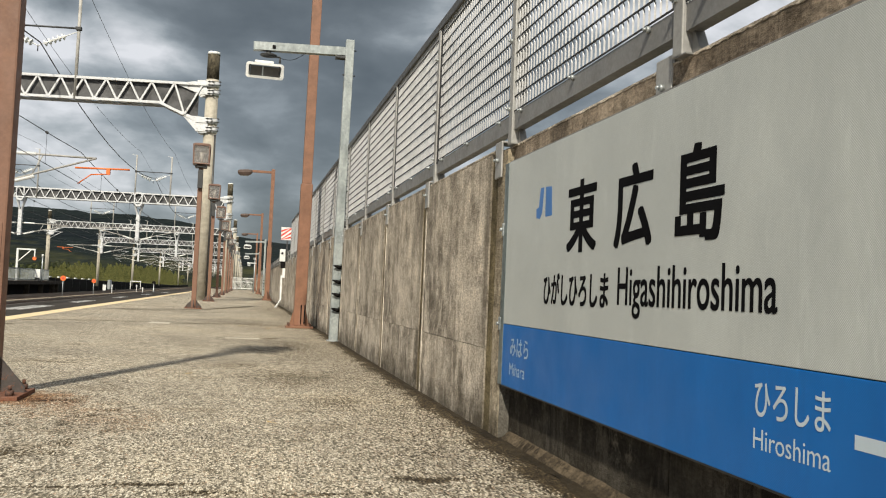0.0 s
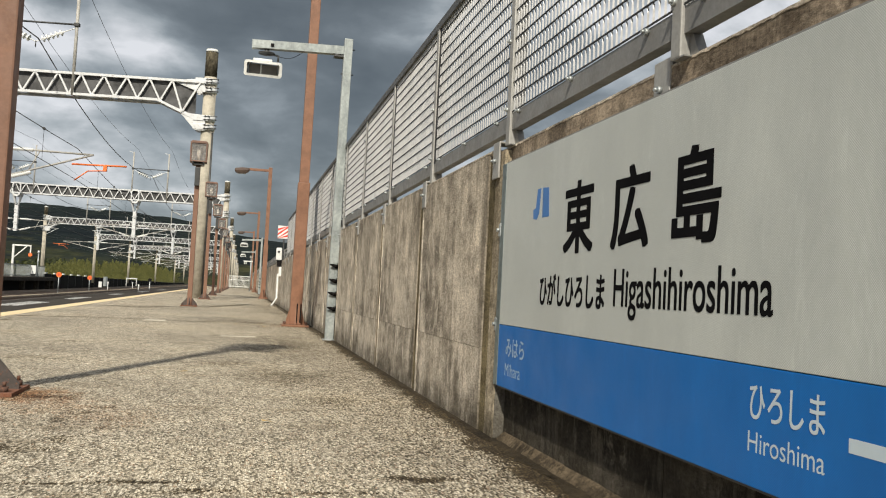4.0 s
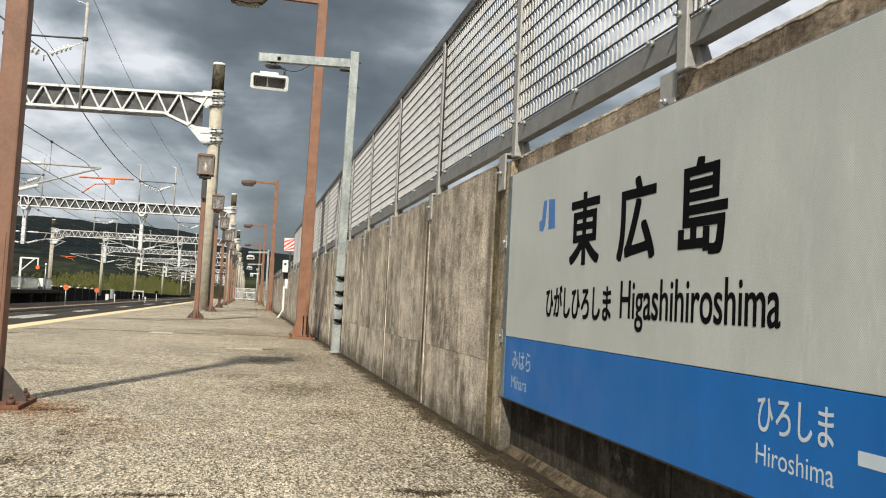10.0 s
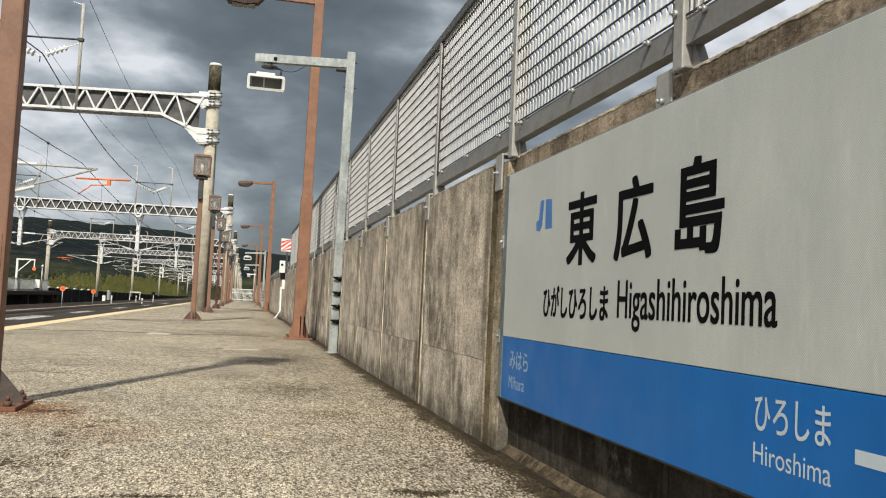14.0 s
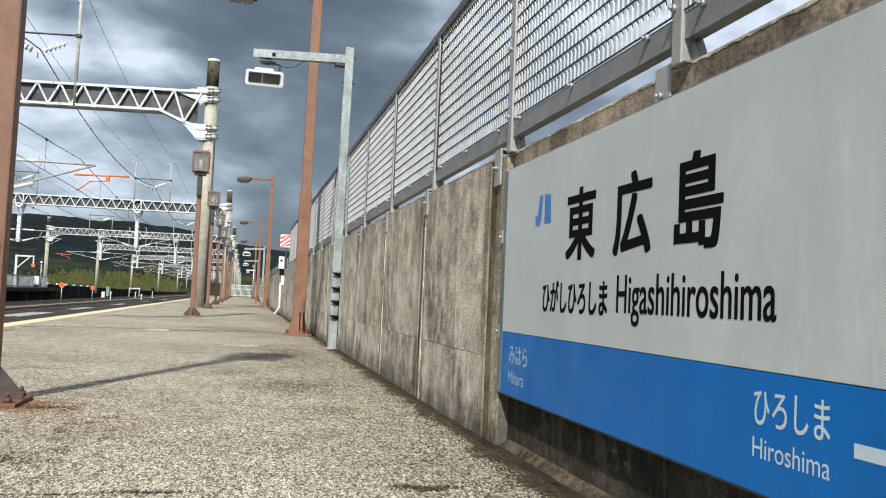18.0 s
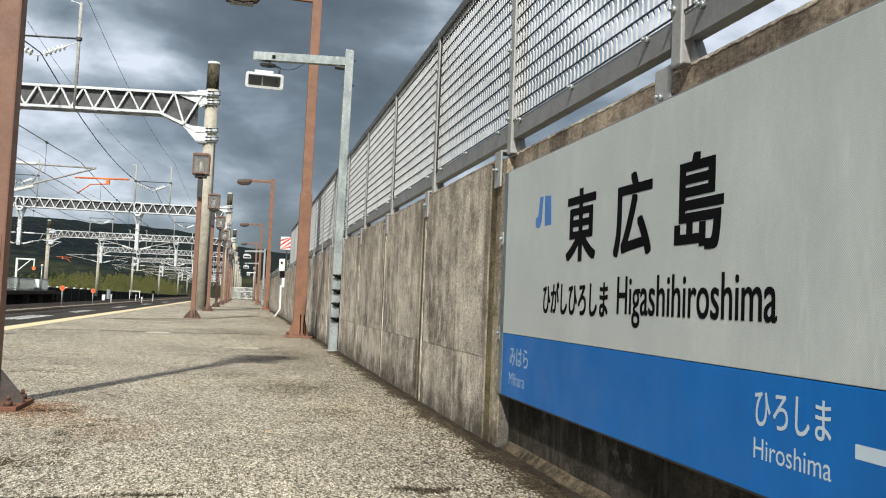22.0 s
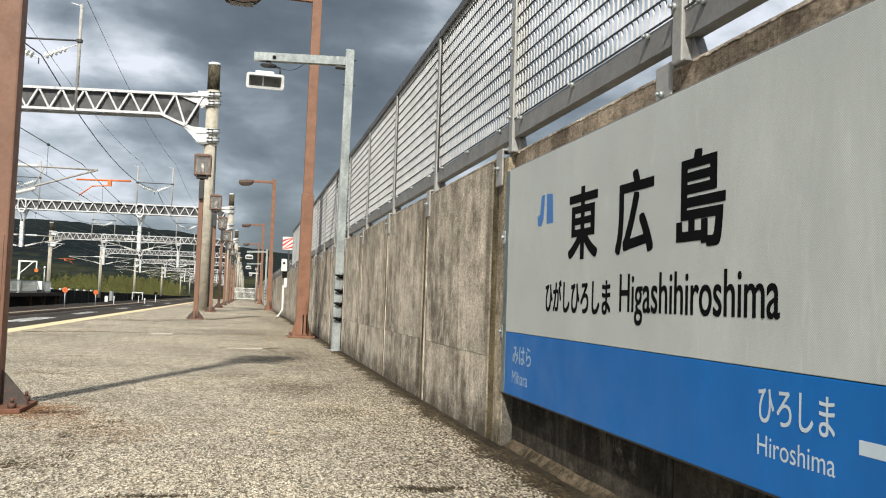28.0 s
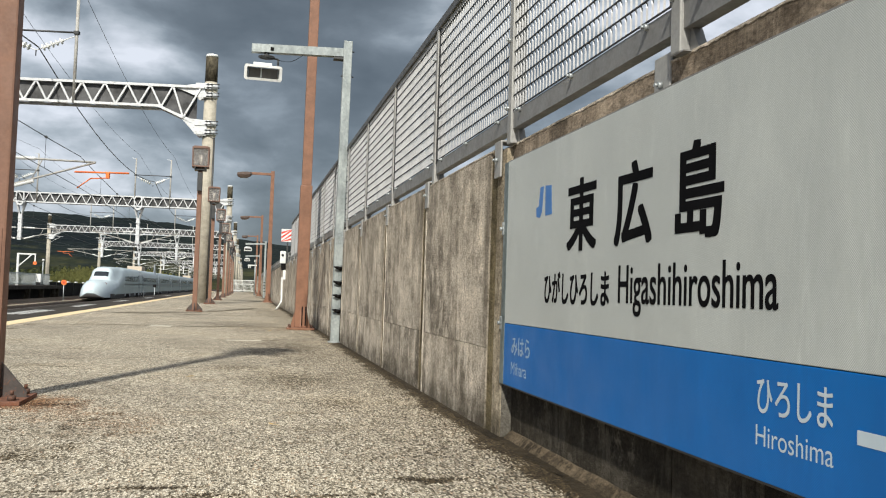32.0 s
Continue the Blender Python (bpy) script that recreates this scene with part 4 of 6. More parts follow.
def lantern_post(h=0.056, wide=0.20, off=0.0):
    s = thing("lantern_post", "brown square lamp post with a boxy glass lantern", "lamp post", group="lantern posts")
    part("pole", box(B(), -h, h, -h, h, 0.02, 3.46, 0.012), BROWN_DULL, s)
    part("base_plate", box(B(), -0.20, 0.20, -0.20, 0.20, 0.0, 0.022, 0.004), RUSTY_PLATE, s, "rusty base plate")
    for a in range(4):
        bm = prism(B(), ((h - 0.002, 0.02), (0.19, 0.02), (0.19, 0.05), (h - 0.002, 0.21)), "y", -0.008, 0.008)
        bmesh.ops.rotate(bm, verts=bm.verts, cent=(0, 0, 0), matrix=Matrix.Rotation(a * math.pi / 2, 3, "Z"))
        part("gusset", bm, GUSSET, s, "dark triangular gusset")
    for sx in (-1, 1):
        for sy in (-1, 1):
            bm = tube(B(), (sx * 0.15, sy * 0.15, 0.02), (sx * 0.15, sy * 0.15, 0.05), 0.022, n=6)
            tube(bm, (sx * 0.15, sy * 0.15, 0.05), (sx * 0.15, sy * 0.15, 0.075), 0.010, n=8)
            part("anchor_bolt", bm, RUST, s)
    bm = box(B(), -0.14, 0.14, -0.14, 0.14, 3.46, 3.50, 0.005)
    for sx in (-1, 1):
        box(bm, sx * 0.125 - 0.014, sx * 0.125 + 0.014, -0.20, 0.20, 3.50, 3.535)
    part("bracket", bm, DARK, s)
    w = wide
    lan = part("lantern", box(B(), -w, w, -w, w, 3.535, 3.565, 0.004), LANTERN_FRAME, s)
    for sx in (-1, 1):
        for sy in (-1, 1):
            part("corner_bar", beam(B(), (sx * (w - 0.017), sy * (w - 0.017), 3.565), (sx * (w - 0.010), sy * (w - 0.010), 3.99), 0.030, 0.030), LANTERN_FRAME, lan)
    for a in range(4):
        bm = box(B(), 0.028 - w, w - 0.028, 0.012 - w, 0.017 - w, 3.567, 3.988)
        bmesh.ops.rotate(bm, verts=bm.verts, cent=(0, 0, 0), matrix=Matrix.Rotation(a * math.pi / 2, 3, "Z"))
        pane = part("pane", bm, LANTERN_GLASS, lan, "weathered glass pane")
        pane.visible_shadow = False
    part("lamp_tube", tube(B(), (0, 0, 3.57), (0, 0, 3.85), 0.05, n=12), LAMP_GREY, lan, "white lamp inside")
    bm = box(B(), -w - 0.005, w + 0.005, -w - 0.005, w + 0.005, 3.99, 4.03, 0.004)
    lo = [bm.verts.new((sx * (w - 0.01), sy * (w - 0.01), 4.03)) for sx, sy in ((-1, -1), (1, -1), (1, 1), (-1, 1))]
    hi = [bm.verts.new((sx * (w - 0.04), sy * (w - 0.04), 4.055)) for sx, sy in ((-1, -1), (1, -1), (1, 1), (-1, 1))]
    for i in range(4):
        bm.faces.new((lo[i], lo[(i + 1) % 4], hi[(i + 1) % 4], hi[i]))
    bm.faces.new(hi)
    part("cap", bm, LANTERN_FRAME, lan)
    lan.location.x += off
    part("ballast_box", box(B(), -0.06, 0.06, -0.15, -0.085, 2.95, 3.40, 0.01), DARK, s, "dark box under the lantern")
    return s


# lantern head out of view, widened and shifted to shape its cast shadow
lantern = lantern_post(0.0585, 0.27, 0.10)
part("access_door", box(B(), -0.040, 0.040, -0.0625, -0.058, 0.42, 0.92, 0.001), BROWN_DULL, lantern, "narrow access door")
lantern.location = (-1.304, 5.085, 0)
lantern = lantern_post(0.056)
lantern.location = (-1.192, 22.3, 0)
for y in (31.3, 40.2, 49.2, 58.2, 67.2, 76.2, 85.2):
    copy_thing(lantern, pose(-1.180, y, 0))


def street_lamp():
    s = thing("street_lamp", "tall brown square street lamp with a side arm", "street lamp", group="street lamps")
    part("base_plate", box(B(), -0.21, 0.21, -0.2, 0.2, 0, 0.03, 0.006), BROWN, s)
    part("lower_pole", box(B(), -0.092, 0.092, -0.092, 0.092, 0.03, 2.27, 0.012), BROWN, s)
    bm = B()
    lo = [bm.verts.new((sx * 0.091, sy * 0.091, 2.268)) for sx, sy in ((-1, -1), (1, -1), (1, 1), (-1, 1))]
    hi = [bm.verts.new((sx * 0.078, sy * 0.078, 2.275)) for sx, sy in ((-1, -1), (1, -1), (1, 1), (-1, 1))]
    for i in range(4):
        bm.faces.new((lo[i], lo[(i + 1) % 4], hi[(i + 1) % 4], hi[i]))
    part("collar", bm, BROWN, s)
    part("upper_pole", box(B(), -0.075, 0.075, -0.075, 0.075, 2.272, 5.555, 0.008), BROWN, s)
    part("arm", box(B(), -0.90, -0.06, -0.035, 0.035, 5.37, 5.475, 0.01), BROWN, s)
    # a tapered hood, deep in the middle and drawn in at both ends
    bm, rings = B(), []
    for x, w, lo, hi in ((-1.47, 0.09, 5.315, 5.405), (-1.42, 0.13, 5.245, 5.435), (-1.15, 0.14, 5.22, 5.47), (-0.95, 0.11, 5.265, 5.47), (-0.86, 0.05, 5.355, 5.46)):
        rings.append([bm.verts.new((x, a * w, z)) for a, z in ((-0.75, lo), (0.75, lo), (1, (lo + hi) / 2), (0.6, hi), (-0.6, hi), (-1, (lo + hi) / 2))])
    for a, b in zip(rings, rings[1:]):
        for i in range(6):
            bm.faces.new((a[i], b[i], b[(i + 1) % 6], a[(i + 1) % 6]))
    bm.faces.new(rings[0][::-1])
    bm.faces.new(rings[-1])
    head = part("lamp_head", bm, LAMP_HEAD, s, "dark brown lamp head")
    part("diffuser", box(B(), -1.36, -1.00, -0.085, 0.085, 5.207, 5.228, 0.006), SCREEN, head, "dark diffuser")
    for a in range(4):
        bm = prism(B(), ((0.090, 0.03), (0.155, 0.03), (0.150, 0.06), (0.090, 0.30)), "y", -0.007, 0.007)
        bmesh.ops.rotate(bm, verts=bm.verts, cent=(0, 0, 0), matrix=Matrix.Rotation(a * math.pi / 2, 3, "Z"))
        part("rib", bm, BROWN, s)
    for x in (0.005, 0.062):
        part("access_slot", box(B(), x, x + 0.022, -0.0955, -0.090, 0.06, 0.36, 0.002), BLACK, s, "dark open slot at the foot")
    for sx in (-1, 1):
        for sy in (-1, 1):
            part("anchor_bolt", tube(B(), (sx * 0.165, sy * 0.155, 0.03), (sx * 0.165, sy * 0.155, 0.075), 0.016, n=6), RUST, s)
    return s


lamp = street_lamp()
lamp.location, lamp.rotation_euler = (0.868, 14.0, 0), (0, 0.006, 0)
for x, y in ((0.945, 37.7), (0.95, 61.4), (0.95, 85.1)):
    copy_thing(lamp, pose(x, y, 0))


def monitor_post(drop=0.0):
    s = thing("monitor_post", "galvanised post with an arm carrying a platform monitor", "monitor post", group="monitor posts")
    part("post", box(B(), -0.052, 0.052, -0.05, 0.05, 0, 3.72 - drop, 0.008), POST_GALV, s)
    part("base", box(B(), -0.075, 0.075, -0.075, 0.075, 0, 0.012), GALV, s)
    arm = part("arm", prism(B(), ((-1.155, 3.472), (-1.155, 3.570), (-0.054, 3.622), (-0.054, 3.520)), "y", -0.045, 0.045), POST_GALV, s)
    part("arm_end", box(B(), -1.162, -1.15, -0.048, 0.048, 3.469, 3.573, 0.003), POST_GALV, arm, "end plate")
    part("cable_clip", box(B(), -0.94, -0.90, -0.056, -0.044, 3.505, 3.545, 0.004), BLACK, arm)
    part("arm_bracket", box(B(), -0.17, -0.053, -0.055, 0.055, 3.478, 3.506, 0.004), DARK, s)
    for z in (3.278, 3.591):
        bm = tube(B(), (-0.075, -0.02, z), (0.08, -0.02, z), 0.008, n=6)
        part("clamp_bolt", bm, DARK, s)
    bm = tube(B(), (-0.98, 0, 3.434), (-0.98, 0, 3.482), 0.03, n=10)
    tube(bm, (-0.98, 0, 3.42), (-0.98, 0, 3.434), 0.10, 0.10, n=16)
    tube(bm, (-0.84, 0, 3.337), (-0.84, 0, 3.415), 0.012, n=8)
    tube(bm, (-0.98, 0, 3.42), (-0.84, 0, 3.413), 0.012, n=8)
    part("swivel", bm, DARK, s, "dark swivel plate")
    bm, last = B(), None
    for k in range(9):
        f = k / 8
        p = (-0.84 + 0.30 * f, -0.02, 3.40 + 0.095 * f - 0.05 * math.sin(f * math.pi))
        if last:
            tube(bm, last, p, 0.0035, n=5)
        last = p
    part("signal_cable", bm, BLACK, s, "thin black cable under the arm")
    # housing: a deep white hood round a dark screen
    x0, x1, z0, z1 = -1.235, -0.79, 3.14, 3.325
    bm = B()
    cx, cz, wx, wz = (x0 + x1) / 2, (z0 + z1) / 2, (x1 - x0) / 2, (z1 - z0) / 2

    def rim(kx, kz, y, r):
        ring = []
        for sx, sz, a0 in ((1, 1, 0), (-1, 1, 90), (-1, -1, 180), (1, -1, 270)):
            for k in range(4):
                a = radians(a0 + k * 30)
                ring.append(bm.verts.new((cx + sx * (kx - r) + r * math.cos(a), y, cz + sz * (kz - r) + r * math.sin(a))))
        return ring

    rings = [rim(wx * 0.86, wz * 0.88, 0.20, 0.03), rim(wx * 0.95, wz * 0.96, -0.10, 0.03), rim(wx, wz, -0.20, 0.03), rim(wx * 0.86, wz * 0.70, -0.205, 0.015), rim(wx * 0.78, wz * 0.66, -0.02, 0.012)]
    for a, b in zip(rings, rings[1:]):
        for k in range(16):
            bm.faces.new((a[k], a[(k + 1) % 16], b[(k + 1) % 16], b[k]))
    box(bm, x0 + 0.05, x1 - 0.05, 0.12, 0.20, z0 + 0.03, z1 - 0.035)
    box(bm, x0 + 0.10, x1 - 0.12, -0.1, 0.15, z1 - 0.002, z1 + 0.03, 0.012)
    tilt, piv = Matrix.Rotation(radians(13), 3, "X"), (0, 0, z1)
    bmesh.ops.rotate(bm, verts=bm.verts, cent=piv, matrix=tilt)
    housing = part("housing", bm, WHITE, s, "white hooded housing")
    bm = box(B(), x0 + 0.052, x1 - 0.052, -0.12, -0.05, z0 + 0.032, z1 - 0.037)
    bmesh.ops.rotate(bm, verts=bm.verts, cent=piv, matrix=tilt)
    part("screen", bm, SCREEN, housing, "dark screen behind the hood")
    # pale upright bar added in place of a reflection on the screen
    bm = box(B(), x0 + 0.19, x0 + 0.205, -0.135, -0.12, z0 + 0.035, z1 - 0.04)
    bmesh.ops.rotate(bm, verts=bm.verts, cent=piv, matrix=tilt)
    part("inner_bar", bm, GALV, housing)
    for i, z in enumerate((0.38, 0.56, 0.72, 0.90)):
        bm = tube(B(), (0.030, -0.062, z), (-0.010, -0.082, z + 0.010), 0.023, 0.020, n=10)
        tube(bm, (-0.010, -0.082, z + 0.010), (-0.056, -0.096, z + 0.020), 0.020, 0.006, n=10)
        box(bm, 0.010, 0.052, -0.062, -0.049, z - 0.025, z + 0.025, 0.004)
        hook = part("cable_hook", bm, BLACK, s, "black cable hook")
        part("hook_bolt", tube(B(), (0.04, -0.05, z + 0.05), (0.04, -0.075, z + 0.05), 0.012, n=6), GALV, hook)
    for ob in s.children:
        if ob.name.split(".")[0] in ("arm", "arm_bracket", "clamp_bolt", "swivel", "housing", "signal_cable"):
            ob.location.z -= drop
    return s


mon = monitor_post()
mon.location, mon.rotation_euler = (1.086, 10.75, 0), (0, 0.0095, 0)
mon = monitor_post(0.38)
mon.location = (1.08, 52.8, 0)
copy_thing(mon, pose(1.08, 74.0, 0))


def camera_post():
    s = thing("camera_post", "slim grey post with two small white cameras on a bar", "camera post", (0.67, 67.0, 0))
    part("post", tube(B(), (0, 0, 0), (0, 0, 2.50), 0.045, n=10), GALV, s)
    part("base", box(B(), -0.12, 0.12, -0.12, 0.12, 0, 0.015, 0.003), GALV, s)
    part("cross_bar", box(B(), -0.56, 0.12, -0.03, 0.03, 2.20, 2.27, 0.006), WHITE, s)
    for x, z, w in ((-0.42, 2.02, 0.20), (-0.02, 2.48, 0.16)):
        bm = box(B(), x - w / 2, x + w / 2, -0.18, 0.16, z, z + 0.14, 0.015)
        box(bm, x - w / 2 - 0.01, x + w / 2 + 0.01, -0.24, 0.12, z + 0.141, z + 0.155)
        head = part("camera_box", bm, WHITE, s, "white box with a sun shield")
        part("lens", tube(B(), (x, -0.20, z + 0.07), (x, -0.18, z + 0.07), 0.04, n=12), BLACK, head)
    part("hanger", box(B(), -0.45, -0.39, -0.02, 0.02, 2.155, 2.20), WHITE, s)


camera_post()


def cable(name, pts, r, mat, parent=None, label=""):
    """One round skin along a line of points."""
    bm, rings = B(), []
    pts = [Vector(p) for p in pts]
    for i, p in enumerate(pts):
        d = (pts[min(i + 1, len(pts) - 1)] - pts[max(i - 1, 0)]).normalized()
        u = d.cross(Vector((0, 0, 1)) if abs(d.z) < 0.9 else Vector((1, 0, 0))).normalized()
        v = d.cross(u)
        rings.append([bm.verts.new(p + (u * math.cos(k * 1.0472) + v * math.sin(k * 1.0472)) * r) for k in range(6)])
    for a, b in zip(rings, rings[1:]):
        for k in range(6):
            bm.faces.new((a[k], a[(k + 1) % 6], b[(k + 1) % 6], b[k])).smooth = True
    return part(name, bm, mat, parent, label)


def departure_box():
    """The white conductor's box with its curved conduit and the striped board beside the wall."""
    s = thing("signal_stand", "white conduit with boxes and a red striped board", "signal stand", (1.05, 26.3, 0))
    pts = [(-0.16, -0.5, 0.0), (-0.13, -0.35, 0.03), (-0.07, -0.15, 0.10), (0.0, 0, 0.24), (0.0, 0, 0.95)]
    cable("conduit", pts, 0.032, WHITE, s, "white bent conduit")
    part("lower_box", box(B(), 0.02, 0.16, -0.06, 0.06, 0.88, 1.16, 0.01), WHITE, s)
    part("dark_box", box(B(), -0.04, 0.10, -0.05, 0.05, 1.16, 1.36, 0.01), BLACK, s)
    part("upper_box", box(B(), -0.08, 0.08, -0.1, 0.06, 1.36, 1.72, 0.012), WHITE, s)
    part("lens", tube(B(), (-0.01, -0.1, 1.60), (-0.01, -0.12, 1.60), 0.035, n=12), BLACK, s)
    part("board_post", box(B(), 0.10, 0.14, 0.0, 0.04, 1.2, 2.02), DARK, s)
    part("board", box(B(), -0.07, 0.24, -0.012, 0.0, 2.0, 2.38, 0.003), WHITE, s, "white board")
    for i in range(4):
        z = 1.86 + i * 0.135
        pts = ((-0.068, z - 0.04), (0.238, z + 0.20), (0.238, z + 0.265), (-0.068, z + 0.025))
        pts = [(x, min(max(zz, 2.002), 2.378)) for x, zz in pts]
        part("stripe", prism(B(), pts, "y", -0.016, -0.0125), RED, s, "red slanted stripe")


departure_box()


def end_fence():
    s = thing("end_fence", "white slatted fence closing the platform end", "fence", (0, 95.5, 0))
    for z in (0.15, 0.85, 1.25):
        part("rail", box(B(), -1.42, 1.1, -0.02, 0.02, z, z + 0.05), WHITE, s)
    for i in range(21):
        x = -1.40 + i * 0.12
        part("slat", box(B(), x, x + 0.035, -0.045, -0.02, 0.05, 1.3), WHITE, s)


end_fence()

# drain plate let into the platform
PATCH = m_plain("worn_patch_concrete", (0.46, 0.42, 0.35), 0.9, vary=0.3, scale=5, spec=0.2)
tagged(part("concrete_patch", box(B(), -0.16, 0.16, -0.16, 0.16, -0.05, 0.005, 0.003), PATCH, at=(-1.24, 14.1, 0)), "small pale concrete patch in the platform", "patch")
plate = tagged(part("drain_cover", box(B(), -0.205, 0.205, -0.07, 0.07, -0.05, 0.006, 0.003), POLE_CONC, at=(0.01, 10.80, 0)), "pale concrete drain cover in the platform", "drain cover")

# ---- overhead line ----
GANTRY_Y = [-7.5, 33.0, 73.5, 114.2, 153.3, 199.6, 262.0, 336.0, 390.0, 440.0]
POLE_R, POLE_L = -1.53, -23.55
TRUSS_TOP, TRUSS_LOW = 7.80, 7.05


def gantry_thing(fine, orange_at=None):
    s = thing("catenary_gantry", "white lattice gantry on two concrete poles over the tracks", "gantry", group="catenary gantries")
    for x, z0 in ((POLE_R, 0.0), (POLE_L, -0.1)):
        pole = part("pole", tube(B(), (x, 0, z0 - 0.3), (x, 0, 8.05), 0.225, 0.215, 24), POLE_CONC, s, "pale round concrete pole")
        part("pole_head", tube(B(), (x, 0, 8.05), (x, 0, 8.98), 0.215, 0.21, 24), CONC_OLD, pole, "dark stained pole head")
        part("pole_cap", tube(B(), (x, 0, 8.98), (x, 0, 9.08), 0.22, 0.20, 24), WHITE, pole, "white pole cap")
        sg = 1 if x > -5 else -1
        for zc in (7.70, 6.34):
            for dz in (-0.19, 0.13):
                z = zc + dz
                band = part("clamp_band", tube(B(), (x, 0, z - 0.075), (x, 0, z + 0.135), 0.246, n=24), WHITE_STEEL, pole, "white clamp band")
                for y in (-0.275, 0.275):
                    part("clamp_plate", box(B(), min(x, x - sg * 0.46), max(x, x - sg * 0.46) + 0.10, y - 0.022, y + 0.022, z - 0.07, z + 0.13, 0.006), WHITE_STEEL, band)
                for k in (-0.03, 0.09):
                    bm = tube(B(), (x - sg * 0.10, -0.31, z + k), (x + sg * 0.36, -0.31, z + k), 0.014, n=5)
                    for dx in (-0.06, 0.06, 0.30):
                        tube(bm, (x + sg * dx, -0.31, z + k), (x + sg * (dx + 0.035), -0.31, z + k), 0.030, n=6)
                    part("clamp_rod", bm, DARK, band, "dark bolt with nuts")
        part("cable_pipe", tube(B(), (x + 0.21, -0.14, z0), (x + 0.21, -0.14, 6.0), 0.028, n=8), DARK if x > -5 else POLE_CONC, pole)
    ends = (POLE_L + 0.16, POLE_R - 0.16)
    for y in (-0.3, 0.3):
        part("top_chord", beam(B(), (ends[0], y, TRUSS_TOP), (ends[1], y, TRUSS_TOP), 0.09, 0.09), WHITE_STEEL, s)
        bm = beam(B(), (ends[0] + 1.55, y, TRUSS_LOW), (ends[1] - 1.55, y, TRUSS_LOW), 0.09, 0.09)
        beam(bm, (ends[1] - 1.55, y, TRUSS_LOW), (ends[1], y * 0.7, 6.35), 0.10, 0.09)
        beam(bm, (ends[0] + 1.55, y, TRUSS_LOW), (ends[0], y * 0.7, 6.35), 0.10, 0.09)
        part("bottom_chord", bm, WHITE_STEEL, s)
    for e, d in ((ends[1], -1), (ends[0], 1)):
        for y in (-0.2, 0.2):
            part("end_bracket", prism(B(), ((e - d * 0.02, 7.42), (e - d * 0.02, 7.90), (e + d * 0.45, 7.90), (e + d * 1.05, 7.78), (e + d * 0.40, 7.52)), "y", y * 1.3 - 0.012, y * 1.3 + 0.012), WHITE_STEEL, s)
            bm = prism(B(), ((e - d * 0.12, 6.04), (e - d * 0.12, 6.60), (e + d * 0.45, 6.64), (e + d * 0.95, 6.84), (e + d * 0.22, 6.04)), "y", y * 1.3 - 0.012, y * 1.3 + 0.012)
            part("end_bracket", bm, WHITE_STEEL, s)
    n, right, step = 27, -2.378, 0.772

    def low(x):
        d = min(ends[1] - x, x - ends[0])
        return TRUSS_LOW if d > 1.55 else 6.35 + (TRUSS_LOW - 6.35) * d / 1.55

    back, front = B(), B()
    for i in range(n):
        a, m, b = right - (i + 1) * step, right - (i + 0.5) * step, right - i * step
        for p, q in (((a, low(a)), (m, TRUSS_TOP)), ((m, TRUSS_TOP), (b, low(b)))):
            if fine and b > -18:
                part("brace", beam(B(), (p[0], -0.3, p[1]), (q[0], -0.3, q[1]), 0.06, 0.06), WHITE_STEEL, s)
            else:
                beam(front, (p[0], -0.3, p[1]), (q[0], -0.3, q[1]), 0.06, 0.06)
            beam(back, (p[0], 0.3, p[1]), (q[0], 0.3, q[1]), 0.05, 0.05)
        beam(back, (m, -0.3, TRUSS_TOP), (m, 0.3, TRUSS_TOP), 0.05, 0.05)
        beam(back, (a, -0.3, low(a)), (b, 0.3, low(b)), 0.04, 0.04)
        beam(back, (a, -0.3, TRUSS_TOP), (b, 0.3, TRUSS_TOP), 0.04, 0.04)
    part("brace", beam(B(), (right, -0.3, low(right)), (-1.80, -0.3, TRUSS_TOP), 0.06, 0.06), WHITE_STEEL, s)
    if len(front.verts):
        part("front_lattice", front, WHITE_STEEL, s)
    else:
        front.free()
    part("back_lattice", back, WHITE_STEEL, s)
    # mottled grey panel added for the dim back lattice seen through the truss
    outline = ((ends[0] + 0.25, TRUSS_TOP), (ends[1] - 0.25, TRUSS_TOP), (ends[1] - 0.25, low(ends[1] - 0.25)), (ends[1] - 1.55, TRUSS_LOW), (ends[0] + 1.55, TRUSS_LOW), (ends[0] + 0.25, low(ends[0] + 0.25)))
    part("back_sheet", prism(B(), outline, "y", -0.20, -0.19), LATTICE_FILL, s, "grey fill added for the dim back lattice")
    # frames that carry the feeders
    for xa, xb in ((-8.80, -6.12), (-18.75, -16.10)):
        for x in (xa, xb):
            part("feeder_pipe", tube(B(), (x, -0.3, TRUSS_LOW - 0.05), (x, -0.3, 10.9), 0.058, n=8), FEEDER, s, "weathered grey pipe")
            part("pipe_hook", beam(B(), (x, -0.3, 10.85), (x - 0.35, -0.3, 10.95), 0.03, 0.03), WHITE_STEEL, s)
            part("pipe_clamp", box(B(), x - 0.09, x + 0.09, -0.40, -0.22, 9.50, 9.62, 0.01), DARK, s)
        part("cross_bar", tube(B(), (xa - 0.1, -0.3, 9.57), (xb + 0.1, -0.3, 9.57), 0.035, n=6), DARK, s)
        mid = (xa + xb) / 2
        for x in (xa, xb):
            foot, head = Vector((mid, -0.3, 8.86)), Vector((x, -0.3, 9.46))
            d = (head - foot).normalized()
            prof = [(0.0, 0.016)]
            for i in range(5):
                c = 0.28 + 0.16 * i
                prof += [(c - 0.031, 0.018), (c - 0.030, 0.125 if fine else 0.17), (c + 0.020, 0.10), (c + 0.021, 0.055), (c + 0.085, 0.045), (c + 0.088, 0.018)]
